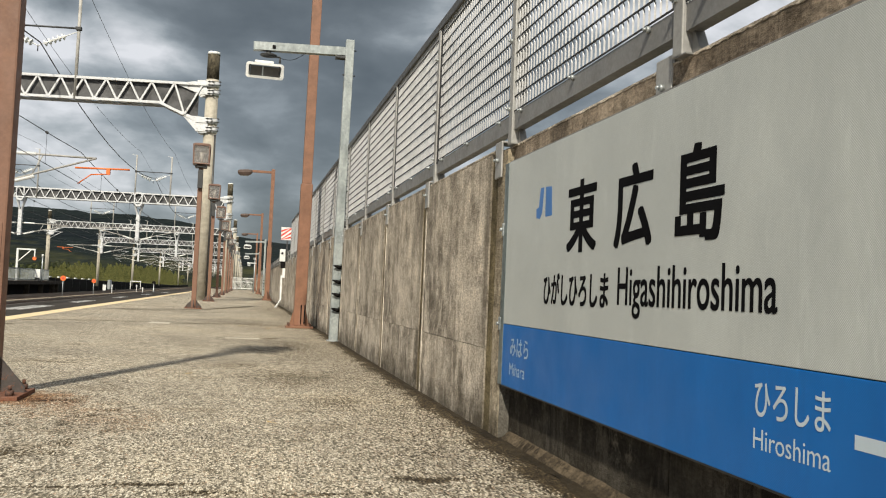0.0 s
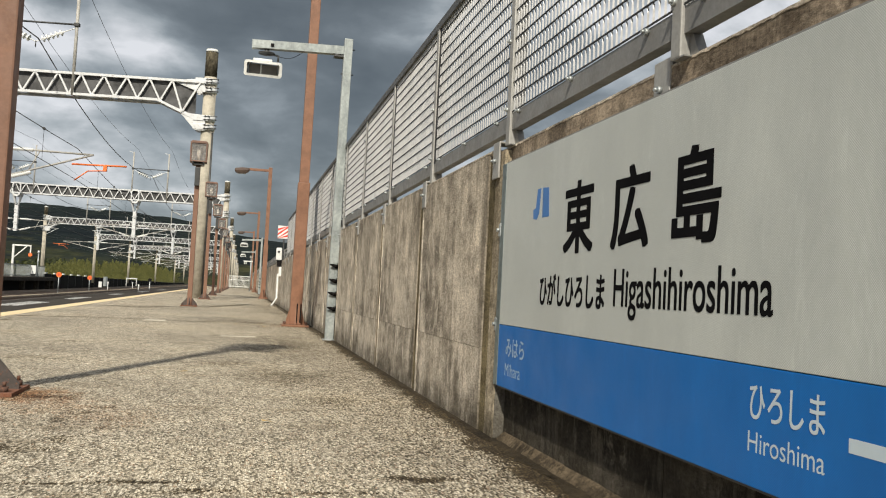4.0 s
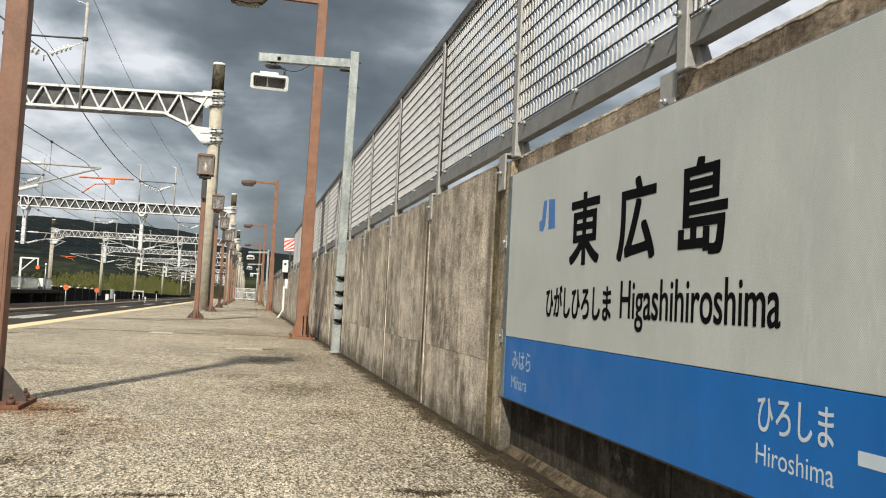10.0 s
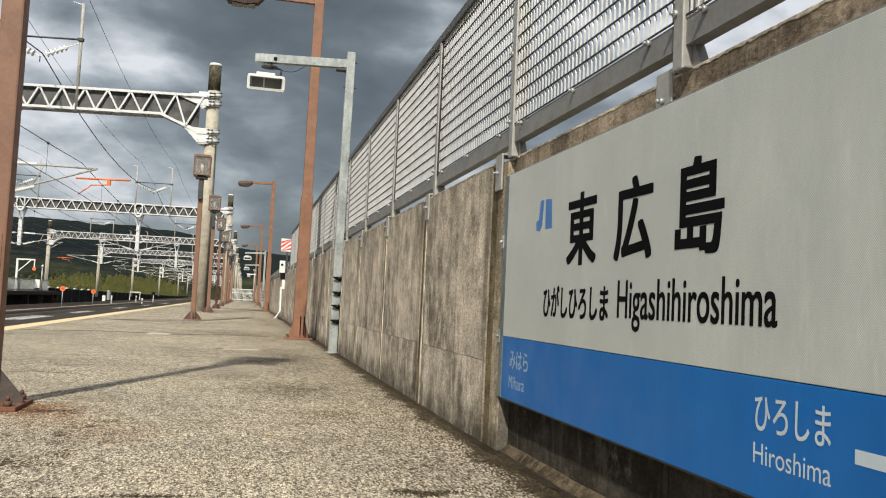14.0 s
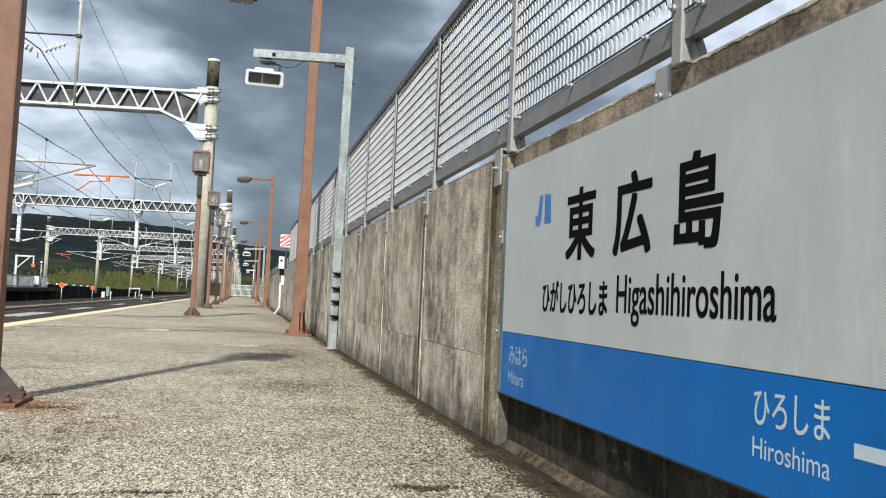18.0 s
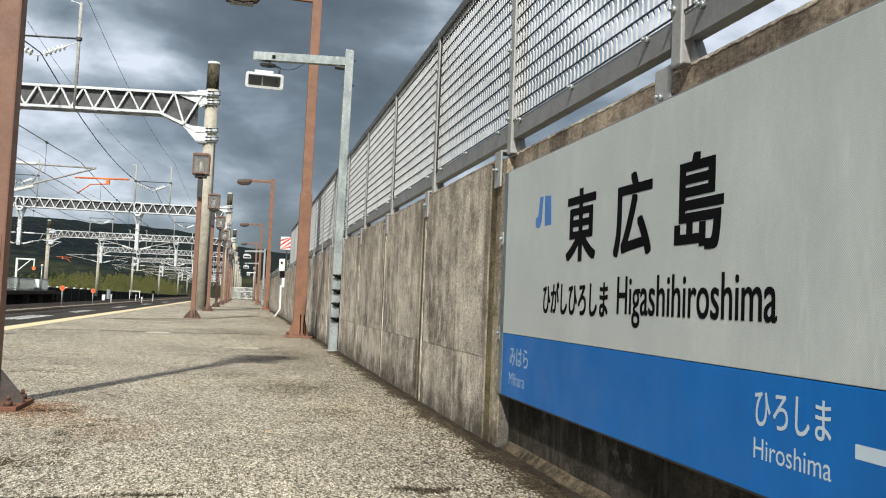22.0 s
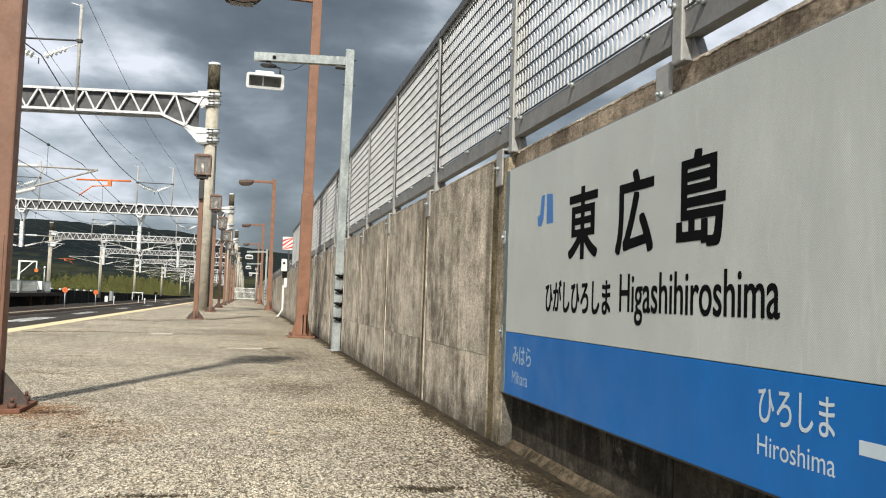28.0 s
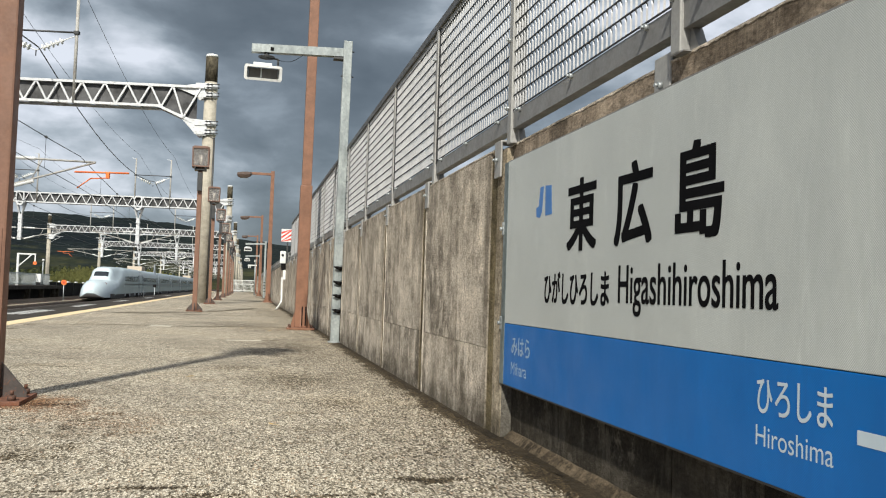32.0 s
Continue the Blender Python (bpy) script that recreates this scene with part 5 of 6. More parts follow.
            prof += [((head - foot).length, 0.016)]
            bm = turned(B(), foot, head, prof, 9)
            part("insulator", bm, PORCELAIN, s, "white string of disc insulators")
        part("wire_clamp", tube(B(), (mid, -0.3, 8.88), (mid, -0.3, 8.66), 0.02, n=6), DARK, s)
    # drop posts with cantilevers for the four tracks
    for xd, arms in ((-8.5, ((-6.6, 1), (-10.7, -1))), (-17.3, ((-15.0, 1), (-20.1, -1)))):
        foot_z = 3.95 if fine else 4.12
        bm = box(B(), xd - 0.13, xd + 0.13, -0.13, 0.13, foot_z - 0.10, 6.1)
        for sg in (-1, 1):
            beam(bm, (xd + sg * 0.08, 0, 6.05), (xd + sg * 0.32, -0.25, TRUSS_LOW), 0.10, 0.08)
            beam(bm, (xd + sg * 0.08, 0, 6.05), (xd + sg * 0.32, 0.25, TRUSS_LOW), 0.10, 0.08)
        for z in (4.2, 4.7, 5.2, 5.7):
            box(bm, xd - 0.17, xd + 0.17, -0.17, 0.17, z, z + 0.05)
        post = part("drop_post", bm, WHITE_STEEL, s, "white hanging post")
        # rounded loops that clasp the truss
        for y in (-0.36, 0.36):
            pts = [(xd - 0.32, TRUSS_LOW - 0.04), (xd - 0.32, TRUSS_TOP - 0.10), (xd - 0.20, TRUSS_TOP + 0.08), (xd + 0.20, TRUSS_TOP + 0.08), (xd + 0.32, TRUSS_TOP - 0.10), (xd + 0.32, TRUSS_LOW - 0.04), (xd + 0.14, TRUSS_LOW - 0.30), (xd - 0.14, TRUSS_LOW - 0.30)]
            bm = B()
            ring = [[bm.verts.new((xd + (px - xd) * k, y + d, 7.4 + (pz - 7.4) * k)) for px, pz in pts] for k, d in ((1.0, -0.04), (1.0, 0.04), (0.76, 0.04), (0.76, -0.04))]
            for a in range(4):
                for i in range(8):
                    bm.faces.new((ring[a][i], ring[a][(i + 1) % 8], ring[(a + 1) % 4][(i + 1) % 8], ring[(a + 1) % 4][i]))
            part("truss_clasp", bm, WHITE_STEEL, post, "white rounded clasp")
        for xt, sg in arms:
            tip = (xt + sg * 1.25, 0, 4.93)
            bm = tube(B(), (xd + sg * 0.13, 0, 5.0), tip, 0.036, n=8)
            tube(bm, (xd + sg * 0.13, 0, foot_z), tip, 0.036, n=8)
            tube(bm, (xt - sg * 0.55, 0, 4.97), (xt - sg * 0.9, 0, 4.22), 0.022, n=6)
            canti = part("cantilever", bm, FEEDER, s, "grey tubular cantilever")
            for za, zb in ((5.0, 4.98), (foot_z, foot_z + 0.29)):
                bm = B()
                a, b = Vector((xd + sg * 0.35, 0, za)), Vector((xd + sg * 1.2, 0, za + (zb - za) * 0.9))
                prof = [(-0.03, 0.04)]
                for i in range(11):
                    prof += [(0.075 * i - 0.017, 0.042), (0.075 * i - 0.016, 0.085), (0.075 * i + 0.024, 0.045)]
                turned(bm, a, b, prof)
                part("insulator", bm, PORCELAIN, canti, "white ribbed insulator")
            orange = xt == orange_at
            bm = tube(B(), (xt + sg * 0.55, 0, 4.56), (xt + sg * 2.4, 0, 4.58), 0.035, n=6) if orange else tube(B(), (xt - sg * 0.5, 0, 4.45), (xt + sg * 0.9, 0, 4.40), 0.022, n=6)
            if orange:
                box(bm, xt + sg * 1.68 - 0.06, xt + sg * 1.68 + 0.06, -0.05, 0.05, 4.36, 4.56)
                tube(bm, (xt + sg * 1.68, 0, 4.38), (xt + sg * 1.1, 0, 4.34), 0.022, n=6)
                tube(bm, (xt + sg * 1.1, 0, 4.34), (xt + sg * 0.66, 0, 3.98), 0.022, n=6)
            else:
                tube(bm, (xt + sg * 0.8, 0, 4.40), (xt - sg * 0.1, 0, 3.85), 0.018, n=6)
            part("registration_arm", bm, ORANGE if orange else WHITE_STEEL, s, "orange registration arm" if orange else "")
    return s


def askew(y, degrees, span, drop):
    """The gantries stand a little askew to the platform, turned about the platform-side pole."""
    return pose(POLE_R, y, -drop, 0, 0, -degrees) @ Matrix.Diagonal((span, 1, 1, 1)) @ Matrix.Translation((-POLE_R, 0, 0))


g_fine = gantry_thing(True, -6.6)
g_fine.matrix_world = askew(GANTRY_Y[1], 8.5, 1.042, -0.03)
g_far = gantry_thing(False)
g_far.matrix_world = askew(GANTRY_Y[2], 5, 1.022, 0.25)
g_orange = gantry_thing(False, -20.1)
g_orange.matrix_world = askew(GANTRY_Y[3], 5, 1.02, 0.33)
for y in [GANTRY_Y[0]] + GANTRY_Y[4:]:
    copy_thing(g_far, askew(y, 5, 1.0, 0.36))


def wires():
    def run(name, label, x, z, sag, r, mat, stagger=0.0, dz=0.0):
        s = thing(name, label, "wire", (x, 0, z))
        for i in range(len(GANTRY_Y) - 1):
            a, b = GANTRY_Y[i], GANTRY_Y[i + 1]
            n = 10 if i < 3 else 4
            pts = []
            for j in range(n + 1):
                f = j / n
                pts.append((stagger * (1 - 2 * f) * (1 if i % 2 else -1), a + (b - a) * f - 0.3, dz - sag * 4 * f * (1 - f)))
            cable("span", pts, r, mat, s)
        return s

    for xt, low, high, sag in ((-6.1, 3.94, 5.03, 0.38), (-10.7, 3.78, 4.92, 0.55), (-15.0, 3.78, 4.92, 0.55), (-20.1, 3.78, 4.92, 0.55)):
        run("contact_wire", "dark contact wire strung over the track", xt, low, 0.0, 0.010, DARK, 0.25)
        m = run("messenger_wire", "dark messenger wire sagging between gantries", xt, high, sag, 0.012, DARK, 0.25)
        for i in range(len(GANTRY_Y) - 1):
            a, b = GANTRY_Y[i], GANTRY_Y[i + 1]
            if i > 4:
                continue
            for j in range(1, 8):
                f = j / 8
                x = 0.25 * (1 - 2 * f) * (1 if i % 2 else -1)
                z = -sag * 4 * f * (1 - f)
                y = a + (b - a) * f - 0.3
                bm = tube(B(), (x, y, z), (x, y, low - high), 0.006, n=4)
                tube(bm, (x, y - 0.06, z), (x, y + 0.06, z), 0.042, n=6)
                part("hanger", bm, DARK, m)
    for x in (-7.40, -17.42):
        run("feeder_wire", "thick dark feeder cable under the insulators", x, 8.78, 1.1, 0.022, DARK)
    for x in (-5.98, -8.62, -16.10, -18.75):
        run("ground_wire", "thin overhead ground wire", x, 10.85, 0.6, 0.010, DARK)


wires()

# ---- things along the far side ----


def far_side():
    s = thing("far_platform_frame", "white post with a braced arm and a hanging orange lamp", "post", (-23.5, 100.0, 0.02))
    part("post", box(B(), -0.10, 0.10, -0.1, 0.1, 0, 3.4), WHITE, s)
    part("arm", box(B(), 0.10, 1.75, -0.07, 0.07, 3.25, 3.4), WHITE, s)
    part("brace", beam(B(), (0.1, 0, 2.05), (1.3, 0, 3.25), 0.10, 0.10), WHITE, s)
    part("hanger", box(B(), 1.62, 1.74, -0.05, 0.05, 2.55, 3.25), WHITE, s)
    part("lamp", tube(B(), (1.68, -0.06, 2.38), (1.68, 0.06, 2.38), 0.2, n=12), ORANGE, s, "orange round lamp")
    r = thing("far_railing", "grey slatted railing on the far platform", "railing", (-23.3, 88, 0.02))
    for z in (0.12, 1.28):
        part("rail", box(B(), -0.03, 0.03, 0, 27, z, z + 0.06), GALV, r)
    sm = mesh_of("slat", box(B(), -0.02, 0.02, -0.07, 0.07, 0.05, 1.3), GALV)
    for i in range(64):
        part("slat", sm, None, r, at=(0, 0.2 + i * 0.42, 0))
    b = thing("white_cabinet", "small white notice cabinet on the far platform", "cabinet", (-23.0, 107.5, 0.02))
    part("body", box(B(), -0.28, 0.28, -0.2, 0.2, 0.35, 1.3, 0.02), WHITE, b)
    part("leg", box(B(), -0.22, 0.22, -0.1, 0.1, 0, 0.35), DARK, b)
    p = thing("platform_lamp", "slim grey lamp post on the far platform", "lamp post", (-22.9, 109.0, 0.02))
    part("pole", tube(B(), (0, 0, 0), (0, 0, 2.85), 0.07, n=8), GALV, p)
    part("head", tube(B(), (0, 0, 2.82), (0, 0, 3.05), 0.15, 0.10, n=10), WHITE, p)
    # columns coloured near-black like the block behind them
    for y in (100.0, 106.5, 112.5, 114.8):
        part("column", box(B(), -22.65, -22.15, y - 0.2, y + 0.2, -4.2, -0.36), CONC_BLACK, bpy.data.objects["far_platform_base"], "near-black column under the deck")

    def disc(x, y, z, ground):
        d = thing("track_signal", "round orange marker on a grey post between tracks", "marker", (x, y, ground), group="track markers")
        part("post", tube(B(), (0, 0, 0), (0, 0, z - ground), 0.05, n=8), GALV, d)
        part("disc", tube(B(), (0, -0.05, z - ground), (0, -0.02, z - ground), 0.27, n=20), ORANGE, d, "orange disc")
        part("dot", tube(B(), (0, -0.06, z - ground), (0, -0.05, z - ground), 0.12, n=14), RED, d, "red centre")
        part("foot", box(B(), -0.35, 0.35, -0.15, 0.15, -0.05, 0.10), WHITE, d)

    disc(-18.0, 95.5, 0.45, RAIL_Z - 0.3)
    disc(-18.0, 114.2, 0.22, RAIL_Z - 0.3)
    for x, y, top in ((-18.2, 131.0, -0.25), (-13.0, 121.0, -0.35), (-18.2, 160.0, -0.3)):
        m = thing("marker_post", "short white marker post beside the track", "marker post", (x, y, RAIL_Z - 0.3), group="marker posts")
        h = top - RAIL_Z + 0.3
        part("post", box(B(), -0.055, 0.055, -0.05, 0.05, 0, h * 0.82), WHITE, m)
        part("head", box(B(), -0.09, 0.09, -0.06, 0.06, h * 0.82, h), BLACK if x > -10 else WHITE, m)


far_side()


def lollipop():
    s = thing("track_marker", "black round marker on a slim grey post by the track", "marker", (-8.65, 90.0, RAIL_Z - 0.3))
    h = 0.40 - RAIL_Z + 0.3
    part("post", tube(B(), (0, 0, 0), (0, 0, h - 0.1), 0.045, n=8), GALV, s)
    part("disc", tube(B(), (0, -0.04, h), (0, 0.04, h), 0.17, n=18), BLACK, s, "black disc")
    part("foot", box(B(), -0.2, 0.2, -0.2, 0.2, 0, 0.08), CONC_MID, s)


lollipop()


def trackside():
    """Small things beside the far track."""
    s = thing("relay_cabinet", "small white relay cabinet beside the far track", "cabinet", (-22.6, 154.2, -1.62))
    part("body", box(B(), -0.25, 0.25, -0.2, 0.2, 0.08, 1.15, 0.02), WHITE, s)
    part("plinth", box(B(), -0.28, 0.28, -0.23, 0.23, 0, 0.08), CONC_MID, s)
    part("roof", box(B(), -0.29, 0.29, -0.24, 0.24, 1.15, 1.19, 0.01), GALV, s)
    s = thing("trackside_board", "grey board on two legs beside the far track", "board", (-22.65, 160.0, -1.62))
    part("panel", box(B(), -0.35, 0.35, -0.03, 0.03, 0.35, 2.0, 0.01), GALV, s)
    for x in (-0.25, 0.25):
        part("leg", box(B(), x - 0.03, x + 0.03, 0.03, 0.08, 0, 1.9), DARK, s)
    s = thing("cable_frame", "white goalpost frame carrying cables beside the track", "frame", (-23.0, 200.0, -1.62))
    part("cross_bar", box(B(), -1.15, 1.15, -0.06, 0.06, 1.72, 1.92, 0.01), WHITE, s)
    for x in (-1.05, 1.0):
        part("leg", box(B(), x - 0.06, x + 0.06, -0.05, 0.05, 0, 1.72), WHITE, s)


trackside()


def leaves_mesh(name, count, place, size, mat, lean=0.0):
    """Many small tilted leaf-clump faces; place(i) gives a position."""
    rnd = np.random.RandomState(len(name))
    p = np.array([place(rnd) for _ in range(count)])
    a = rnd.normal(size=(count, 3)) + np.array((0, 0, lean)); a /= np.linalg.norm(a, axis=1)[:, None]
    b = np.cross(a, rnd.normal(size=(count, 3))); b /= np.linalg.norm(b, axis=1)[:, None]
    s = size * (0.5 + rnd.rand(count, 1))
    v = np.stack([p - a * s, p + b * s * 0.4, p + a * s, p - b * s * 0.4], 1).reshape(-1, 3)
    me = bpy.data.meshes.new(name)
    me.from_pydata(v.tolist(), [], [(4 * i, 4 * i + 1, 4 * i + 2, 4 * i + 3) for i in range(count)])
    me.materials.append(mat)
    return new(name, me)


def bamboo_top(y):
    f = min(1, max(0, (y - 175) / 125))
    return 1.2 + 4.1 * f * f * (3 - 2 * f) - 1.0 * max(0, (y - 370) / 80)


def thickets():
    rnd0 = np.random.RandomState(4)
    stems = []
    for _ in range(420):
        y = 150 + 300 * rnd0.rand()
        x = -29 - 22 * rnd0.rand() ** 1.4
        stems.append((x, y, bamboo_top(y) * (0.72 + 0.34 * rnd0.rand()) + 0.012 * (-29 - x)))

    def at(rnd):
        x, y, h = stems[rnd.randint(len(stems))]
        f = rnd.rand() ** 0.7
        w = 1.5 * (1.05 - f)
        return (x + rnd.normal() * w, y + rnd.normal() * w * 1.2, -4.0 + (h + 4.0) * f)

    tagged(leaves_mesh("bamboo_thicket", 220000, at, 0.15, BAMBOO, 1.6), "sunlit yellow-green thicket behind the barrier", "thicket", kind="stuff")

    def at2(rnd):
        y = 100 + 420 * rnd.rand()
        x = -52 - 50 * rnd.rand()
        return (x, y, -4 + 9.5 * rnd.rand() * (0.6 + 0.4 * math.sin(y * 0.07) * math.cos(x * 0.11)))

    tagged(leaves_mesh("dark_trees", 40000, at2, 0.6, SHRUB), "dark green trees at the foot of the hill", "trees", kind="stuff")


thickets()


def hills():
    """A forested ridge round the far end of the line."""
    nx, ny = 220, 26
    v, f = [], []
    for j in range(ny):
        g = j / (ny - 1)
        for i in range(nx):
            a = -1.25 + 2.5 * i / (nx - 1)
            r = 420 + 520 * g
            e = 0.047 + 0.020 / (1 + math.exp((a + 0.035) * 45)) + 0.0065 / (1 + math.exp((a + 0.12) * 30)) + 0.002 * math.sin(a * 9 + 1)
            q = Vector((a * 9, g * 3, 0))
            e += 0.004 * noise.noise(q) + 0.003 * noise.noise(q * 3.1) + 0.0022 * noise.noise(q * 11) + 0.0012 * noise.noise(q * 37)
            h = -4.4 + (e * 760 + 4.4) * min(1, g * 1.5) ** 0.8 * (1 if g < 0.75 else 1 - (g - 0.75) * 1.5)
            v.append((r * math.sin(a), r * math.cos(a), h))
    for j in range(ny - 1):
        for i in range(nx - 1):
            k = j * nx + i
            f.append((k, k + 1, k + nx + 1, k + nx))
    me = bpy.data.meshes.new("hills")
    me.from_pydata(v, [], f)
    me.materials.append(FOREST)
    for p in me.polygons:
        p.use_smooth = True
    tagged(new("hills", me), "dark green forested hills beyond the station", "hills", kind="structure")


hills()

# ---- the train ----
CAR, END_CAR, TRAIN_X = 24.0, 28.0, -15.0
TRAIN_LEN = 2 * END_CAR + 6 * CAR


def lerp_table(s, table):
    for (a, va), (b, vb) in zip(table, table[1:]):
        if s <= b:
            t = (s - a) / (b - a)
            t = t * t * (3 - 2 * t) * 0.5 + t * 0.5
            return va + (vb - va) * t
    return table[-1][1]


W_T = ((0, 0.35), (0.3, 0.80), (1.0, 1.10), (2.0, 1.32), (4.0, 1.54), (7, 1.64), (13, 1.68))
H_T = ((0, 1.10), (0.15, 1.42), (0.6, 1.74), (1.6, 2.00), (4.5, 2.12), (7.2, 2.15), (9, 2.5), (10.3, 2.95), (11.6, 3.36), (13, 3.6))
C_T = ((0, 0.62), (4.6, 1.6), (5.6, 2.1), (6.4, 2.85), (7.1, 3.36), (9, 3.56), (13, 3.6))
CW_T = ((0, 0.3), (4.6, 0.95), (6, 1.15), (7.4, 1.27), (9.5, 1.40), (11, 1.54), (13, 1.66))
ZB = 0.62
B_T = ((0, 0.72), (0.4, 0.42), (1.2, 0.30), (4.0, 0.30), (6.5, 0.62), (13, 0.62))


def skin(s, u):
    """Half-width fraction u at s metres behind the nose tip: x and z of the shell."""
    w = lerp_table(s, W_T)
    x = u * w
    ZB = lerp_table(s, B_T)
    # the section is round at the nose and squarer along the body
    f = min(1, s / 9)
    p, q = 2.3 + 5.7 * f * f, 2.2 + 0.8 * f
    z = ZB + (lerp_table(s, H_T) - ZB) * max(0, 1 - abs(u) ** p) ** (1 / q)
    cw, ch = lerp_table(s, CW_T), lerp_table(s, C_T)
    if abs(x) < cw:
        z = max(z, ZB + (ch - ZB) * max(0, 1 - abs(x / cw) ** 5) ** (1 / 3))
    return x, z


def shell(bm, stations):
    us = [math.sin(math.pi * (i / 24 - 0.5)) for i in range(25)]
    rings = []
    for y, s in stations:
        ring = [bm.verts.new((skin(s, u)[0], y, skin(s, u)[1])) for u in us]
        rings.append(ring)
    for a, b in zip(rings, rings[1:]):
        for i in range(24):
            fc = bm.faces.new((a[i], a[i + 1], b[i + 1], b[i]))
            fc.smooth = True
        bm.faces.new([bm.verts.new(v.co) for v in (a[0], b[0], b[24], a[24])])
    bm.faces.new([bm.verts.new(v.co) for v in rings[0]])
    bm.faces.new([bm.verts.new(v.co) for v in rings[-1][::-1]])
    return bm


def patch(bm, y_of, s0, s1, x0, x1, lift=0.02, n=8):
    grid = []
    for i in range(n + 1):
        s = s0 + (s1 - s0) * i / n
        w = lerp_table(s, W_T)
        row = []
        for j in range(n + 1):
            x = x0 + (x1 - x0) * j / n
            xx, z = skin(s, x / w)
            row.append(bm.verts.new((xx, y_of(s), z + lift)))
        grid.append(row)
    for i in range(n):
        for j in range(n):
            bm.faces.new((grid[i][j], grid[i][j + 1], grid[i + 1][j + 1], grid[i + 1][j])).smooth = True
    return bm


def side_x(z):
    return 1.68 * max(0, 1 - ((z - ZB) / 2.98) ** 3) ** (1 / 8)


NOSE = [0, 0.12, 0.25, 0.5, 0.9, 1.5, 2.2, 3, 4, 5, 5.6, 6.1, 6.6, 7.1, 7.6, 8.1, 8.6, 9.3, 10, 10.8, 11.4, 11.8, 12.2, 12.6, 13]


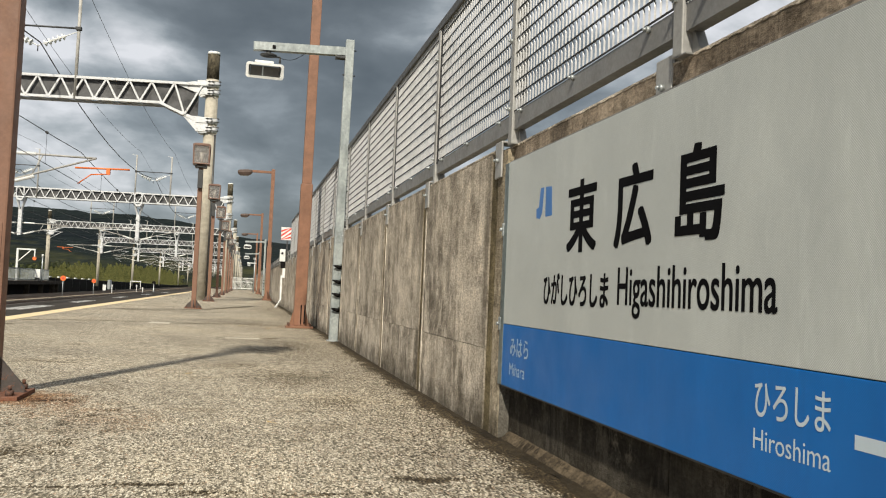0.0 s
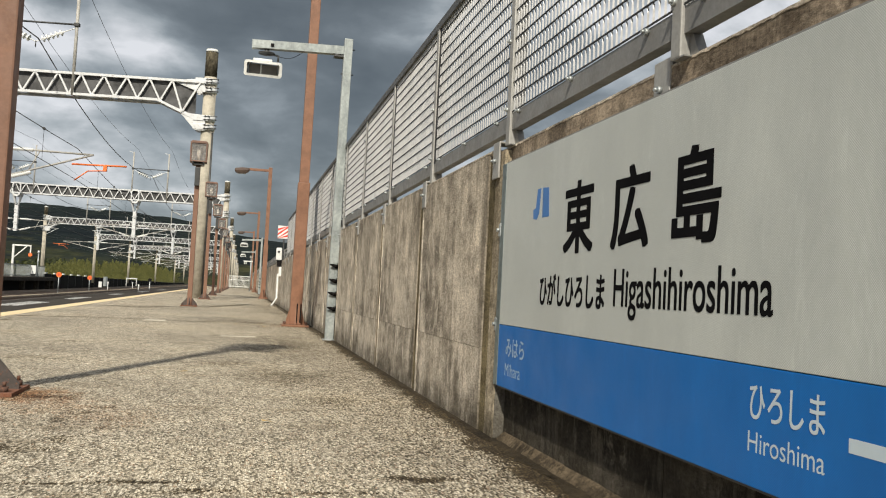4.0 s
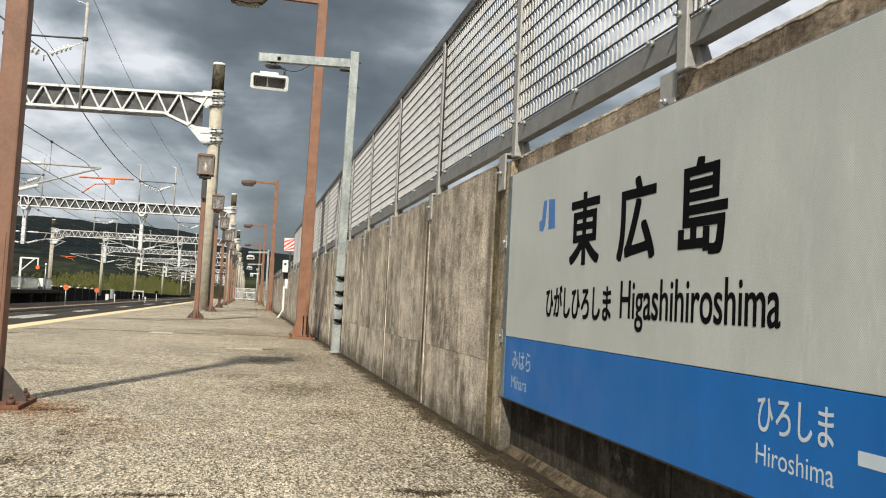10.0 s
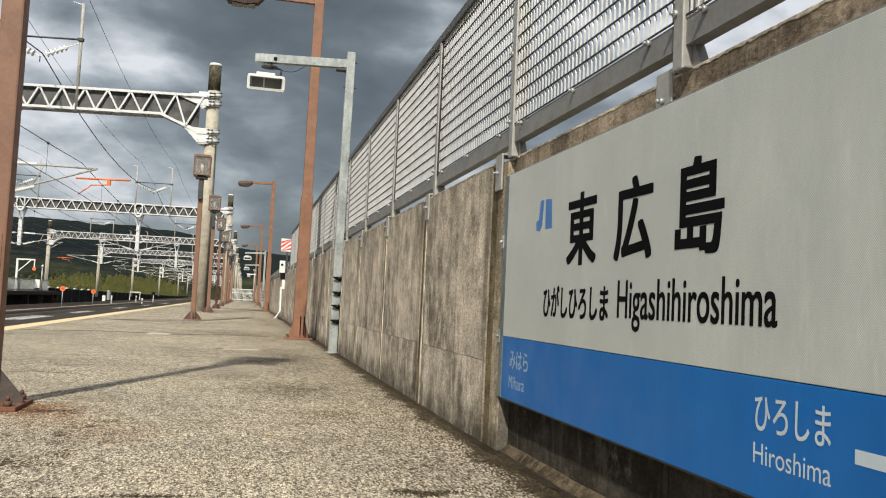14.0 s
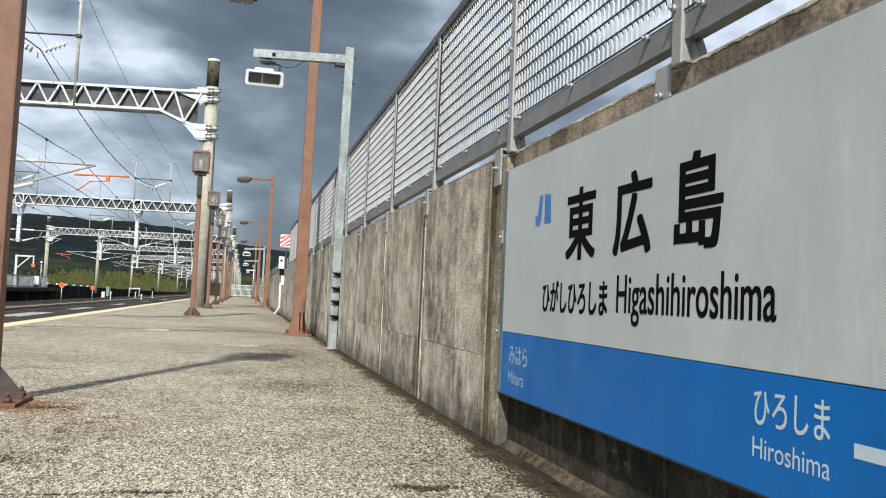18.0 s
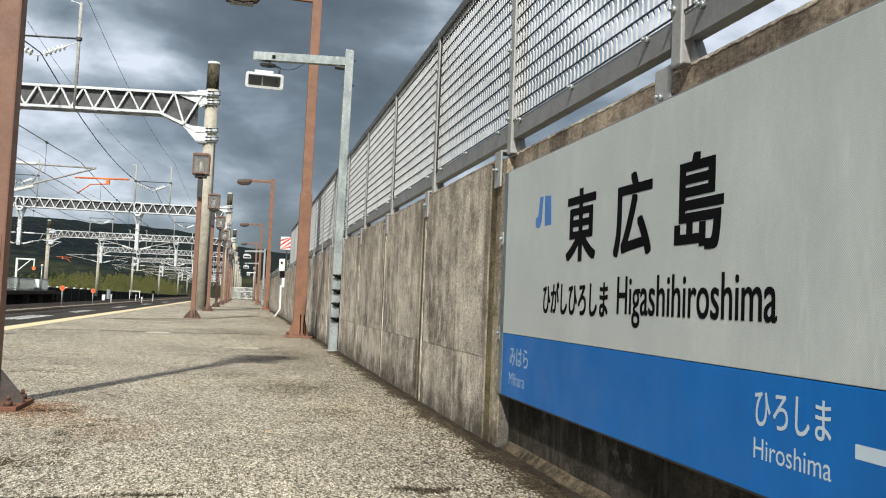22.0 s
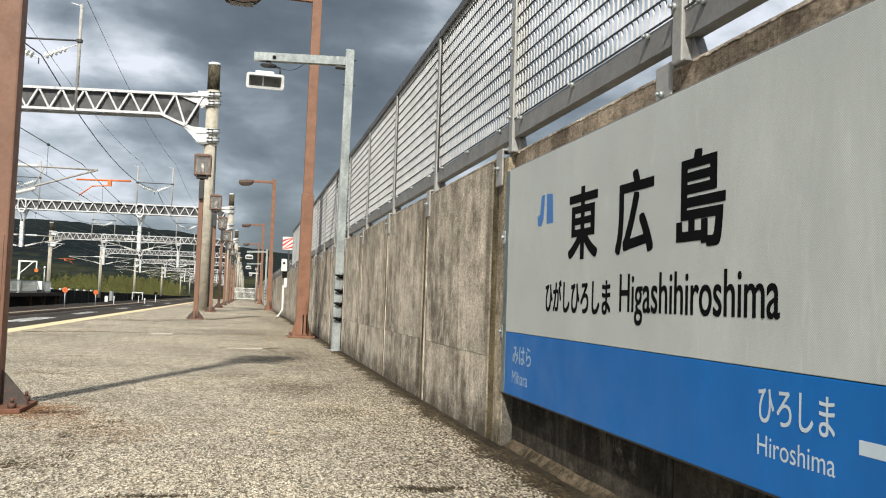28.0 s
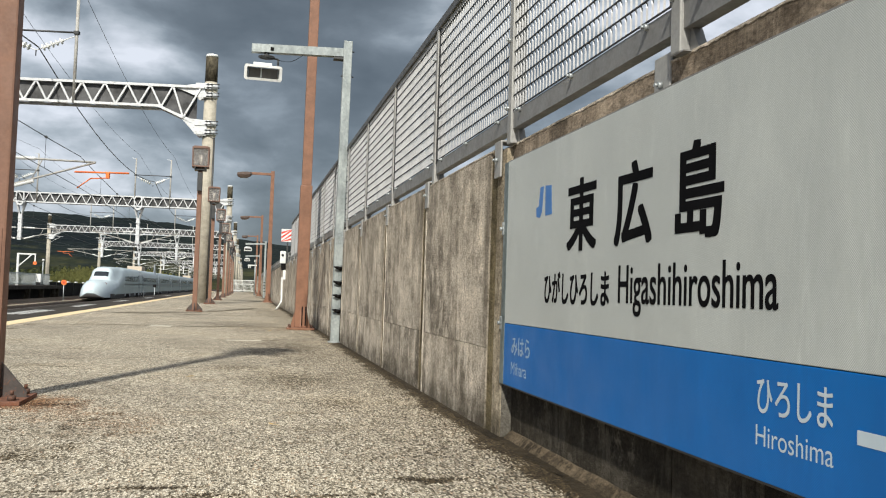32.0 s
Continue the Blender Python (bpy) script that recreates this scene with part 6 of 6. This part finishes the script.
def build_train():
    t = thing("bullet_train", "pale blue-white eight-car bullet train with a long nose", "train")
    win = mesh_of("window", prism(B(), ((side_x(2.05) - 0.02, 2.05), (side_x(2.05) + 0.012, 2.05), (side_x(2.62) + 0.012, 2.62), (side_x(2.62) - 0.02, 2.62)), "y", -0.24, 0.24), TRAIN_GLASS)
    door = mesh_of("door", prism(B(), ((side_x(1.25) - 0.02, 1.25), (side_x(1.25) + 0.014, 1.25), (side_x(2.1) + 0.014, 2.1), (side_x(2.9) + 0.014, 2.9), (side_x(2.9) - 0.02, 2.9)), "y", -0.03, 0.03), TRAIN_BAND)
    pane = mesh_of("door_window", prism(B(), ((side_x(2.2) - 0.02, 2.2), (side_x(2.2) + 0.012, 2.2), (side_x(2.75) + 0.012, 2.75), (side_x(2.75) - 0.02, 2.75)), "y", -0.14, 0.14), TRAIN_GLASS)
    y = 0.0
    for c in range(8):
        end = c in (0, 7)
        ln = END_CAR if end else CAR
        a, b = y + (0.0 if c == 0 else 0.28), y + ln - (0.0 if c == 7 else 0.28)
        if c == 0:
            st = [(y + s, s) for s in NOSE] + [(b, 13)]
        elif c == 7:
            st = [(a, 13)] + [(y + ln - s, s) for s in reversed(NOSE)]
        else:
            st = [(a, 13), (b, 13)]
        car = part("car", shell(B(), st), TRAIN_WHITE, t, "pale blue-white car body")
        lo, hi = (y + 12.2 if c == 0 else a), (y + ln - 12.2 if c == 7 else b)
        part("skirt", box(B(), -1.58, 1.58, (y + 3.2 if c == 0 else a), (y + ln - 3.2 if c == 7 else b), 0.14, ZB + 0.06, 0.05), TRAIN_UNDER, car, "grey underbody skirt")
        for k in range(2):
            yb = (lo + 3.2, hi - 3.2)[k]
            part("bogie", box(B(), -1.6, 1.6, yb - 1.6, yb + 1.6, 0.14, 0.72, 0.05), BLACK, car, "dark bogie recess")
            for d in (-2.3, 1.75):
                part("equipment_box", box(B(), 1.50, 1.63, yb + d, yb + d + 0.75, 0.34, 0.60, 0.03), TRAIN_ROOF, car, "pale grey box under the body")
        if c < 7:
            part("gangway", box(B(), -1.45, 1.45, b, b + 0.56, 0.6, 3.35), DARK, car, "dark gap between cars")
        zl = 1.62
        for sg in (-1, 1):
            band = box(B(), sg * (side_x(zl) + 0.004) - 0.012, sg * (side_x(zl) + 0.004) + 0.012, lo, hi, zl, zl + 0.13)
            part("stripe", band, TRAIN_BAND, car, "dark blue stripe")
            # raised strip added to give the highlight line below the stripe
            z2 = zl - 0.20
            part("belt_moulding", box(B(), sg * (side_x(z2) + 0.006) - 0.022, sg * (side_x(z2) + 0.006) + 0.022, lo, hi, z2, z2 + 0.07, 0.012), TRAIN_WHITE, car, "raised strip added for a pale highlight line")
        w0, w1 = lo + (1.0 if c == 0 else 3.2), hi - (1.0 if c == 7 else 3.2)
        n = int((w1 - w0) / 1.02)
        for i in range(n + 1):
            part("window", win, None, car, at=(0, w0 + i * 1.02, 0))
        for yd in ((lo + 1.6, lo + 2.35) if c else ()) + ((hi - 1.6, hi - 2.35) if c < 7 else ()):
            part("door_line", door, None, car, at=(0, yd, 0))
        for yd in ((lo + 1.975,) if c else ()) + ((hi - 1.975,) if c < 7 else ()):
            part("door_window", pane, None, car, at=(0, yd, 0))
        far = B()
        for i in range(n + 1):
            box(far, -1.66, -1.56, w0 + i * 1.02 - 0.24, w0 + i * 1.02 + 0.24, 2.05, 2.62)
        part("far_windows", far, TRAIN_GLASS, car)
        # shields and insulator covers on the roof, as they pass from the tail to the lead car
        for kind, at_y, ln2, top in (("beige", 36.6, 2.6, 4.2), ("fin", 50.2, 2.0, 4.85), ("fin", TRAIN_LEN - 44.0, 3.0, 4.75), ("beige", TRAIN_LEN - 53.2, 2.9, 4.2)):
            if not y <= at_y < y + ln:
                continue
            k = 0.75 if kind == "beige" else 0.35
            outline = ((at_y - ln2, 3.25), (at_y - ln2 * k, top), (at_y + ln2 * k, top), (at_y + ln2, 3.25))
            if kind == "beige":
                part("insulator_cover", prism(B(), outline, "x", -0.95, 0.95), m_cover, car, "beige insulator cover")
            else:
                for sx in (-1.2, 1.13):
                    part("side_shield", prism(B(), outline, "x", sx, sx + 0.07), TRAIN_ROOF, car, "grey side shield")
        if end:
            yo = (lambda s, y=y: y + s) if c == 0 else (lambda s, y=y, ln=ln: y + ln - s)
            part("cab_window", patch(B(), yo, 6.0, 6.62, -0.72, 0.72), TRAIN_GLASS, car, "dark cab window")
            for sx in (-1, 1):
                bm = patch(B(), yo, 2.75, 3.0, sx * 0.92, sx * 1.10, 0.015, 4)
                part("tail_light" if c == 0 else "headlight", bm, TAIL_LENS if c == 0 else TRAIN_GLASS, car, "small dull tail light" if c == 0 else "")
            part("snow_plough", box(B(), -0.85, 0.85, yo(3.4) - 1.2, yo(3.4) + 1.2, 0.14, 0.40, 0.06), DARK, car)
        y += ln
    return t


m_cover = m_plain("beige_cover", (0.42, 0.35, 0.27), 0.6)
train = build_train()

# ---- small marks on the platform ----


def ribbon(pts, w, z, wob=0.006):
    """A thin wandering band along a few points."""
    bm = B()
    r = random.Random(len(pts))
    fine = []
    for (x0, y0), (x1, y1) in zip(pts, pts[1:]):
        n = max(2, int(math.hypot(x1 - x0, y1 - y0) / 0.05))
        for i in range(n):
            t = i / n
            fine.append((x0 + (x1 - x0) * t + r.uniform(-wob, wob), y0 + (y1 - y0) * t + r.uniform(-wob, wob)))
    rows = []
    for i, (x, y) in enumerate(fine):
        x2, y2 = fine[min(i + 1, len(fine) - 1)]
        x1, y1 = fine[max(i - 1, 0)]
        d = Vector((x2 - x1, y2 - y1))
        d = Vector((-d.y, d.x)).normalized() * w * (0.5 + 0.5 * r.random())
        rows.append((bm.verts.new((x - d.x, y - d.y, z)), bm.verts.new((x + d.x, y + d.y, z))))
    for a, b in zip(rows, rows[1:]):
        bm.faces.new((a[0], a[1], b[1], b[0]))
    return bm


CRACK = AGG_MOSS
CRACKS = [
    ([(-2.82, 13.89), (-2.17, 14.24), (-1.46, 14.24), (-1.09, 14.07), (-0.08, 14.51), (0.9, 14.4)], 0.06),
    ([(-3.1, 20.0), (-1.8, 19.7), (0.0, 19.8), (1.0, 19.6)], 0.07),
    ([(-3.1, 8.4), (-1.6, 8.0), (-1.0, 7.85), (0.1, 7.7)], 0.008),
    ([(-1.67, 7.04), (-1.54, 7.18), (-1.14, 7.07)], 0.012),
    ([(-3.01, 12.37), (-2.86, 12.51)], 0.08),
    ([(-3.13, 13.73), (-2.84, 13.97)], 0.10),
    ([(-0.42, 6.88), (-0.19, 6.83), (0.13, 6.9)], 0.010),
    ([(-2.76, 19.94), (-1.93, 20.56), (-0.88, 21.85), (0.3, 26.29)], 0.12),
    ([(-0.89, 5.93), (-0.71, 5.57), (-0.58, 5.41)], 0.004),
    ([(0.22, 10.82), (0.33, 10.86), (0.44, 10.95)], 0.045),
    ([(-0.29, 10.86), (-0.21, 10.80)], 0.045),
]
plat = bpy.data.objects["platform"]
for pts, w in CRACKS:
    part("crack", ribbon(pts, w, 0.004), CRACK, plat)


def leaf(x, y, a):
    bm = B()
    pts = [(-0.03, 0, 0.006), (-0.01, 0.014, 0.012), (0.018, 0.012, 0.010), (0.032, 0, 0.016), (0.016, -0.012, 0.011), (-0.012, -0.014, 0.008)]
    bm.faces.new([bm.verts.new(p) for p in pts])
    ob = part("fallen_leaf", bm, DRYLEAF)
    ob.location, ob.rotation_euler = (x, y, 0), (0, 0, a)
    tagged(ob, "small dry yellow leaf on the platform", "leaf", "fallen leaves")


for x, y, a in ((0.38, 13.2, 1.2), (0.36, 13.32, 2.0), (-0.03, 13.75, 0.7), (-0.35, 6.4, 0.2), (0.16, 4.2, 2.6)):
    leaf(x, y, a)


def m_worn():
    k = Mat("worn_white_paint", 0.88, spec=0.2)
    gone = k.val(k.noise(5.0, 9, 0.78, (1.0, 0.8, 1)), 0.45, 0.57)
    k.color(k.mix(gone, (0.56, 0.55, 0.53), (0.060, 0.054, 0.048)))
    return k.m


WORN = m_worn()
strip_ob = bpy.data.objects["platform_edge"]
for x0, x1, y0, y1 in ((-4.42, -4.02, 17.6, 20.6), (-4.36, -4.10, 23.9, 26.6), (-4.36, -4.12, 31.4, 34.0), (-4.36, -4.12, 40.0, 43.0), (-4.36, -4.12, 49.5, 52.5)):
    part("painted_mark", box(B(), x0, x1, y0, y1, -0.02, 0.001), WORN, strip_ob, "worn white painted mark")


def motions():
    """The train runs through at a steady pace; it is the only thing that moves."""
    v, y32 = 78.0, 92.8
    rows = [(t, pose(TRAIN_X, y32 - v * (32.0 - t), RAIL_Z)) for t in (0, 8, 16, 24, 28, 29, 30, 31, 32)]
    walk(train, rows)


motions()
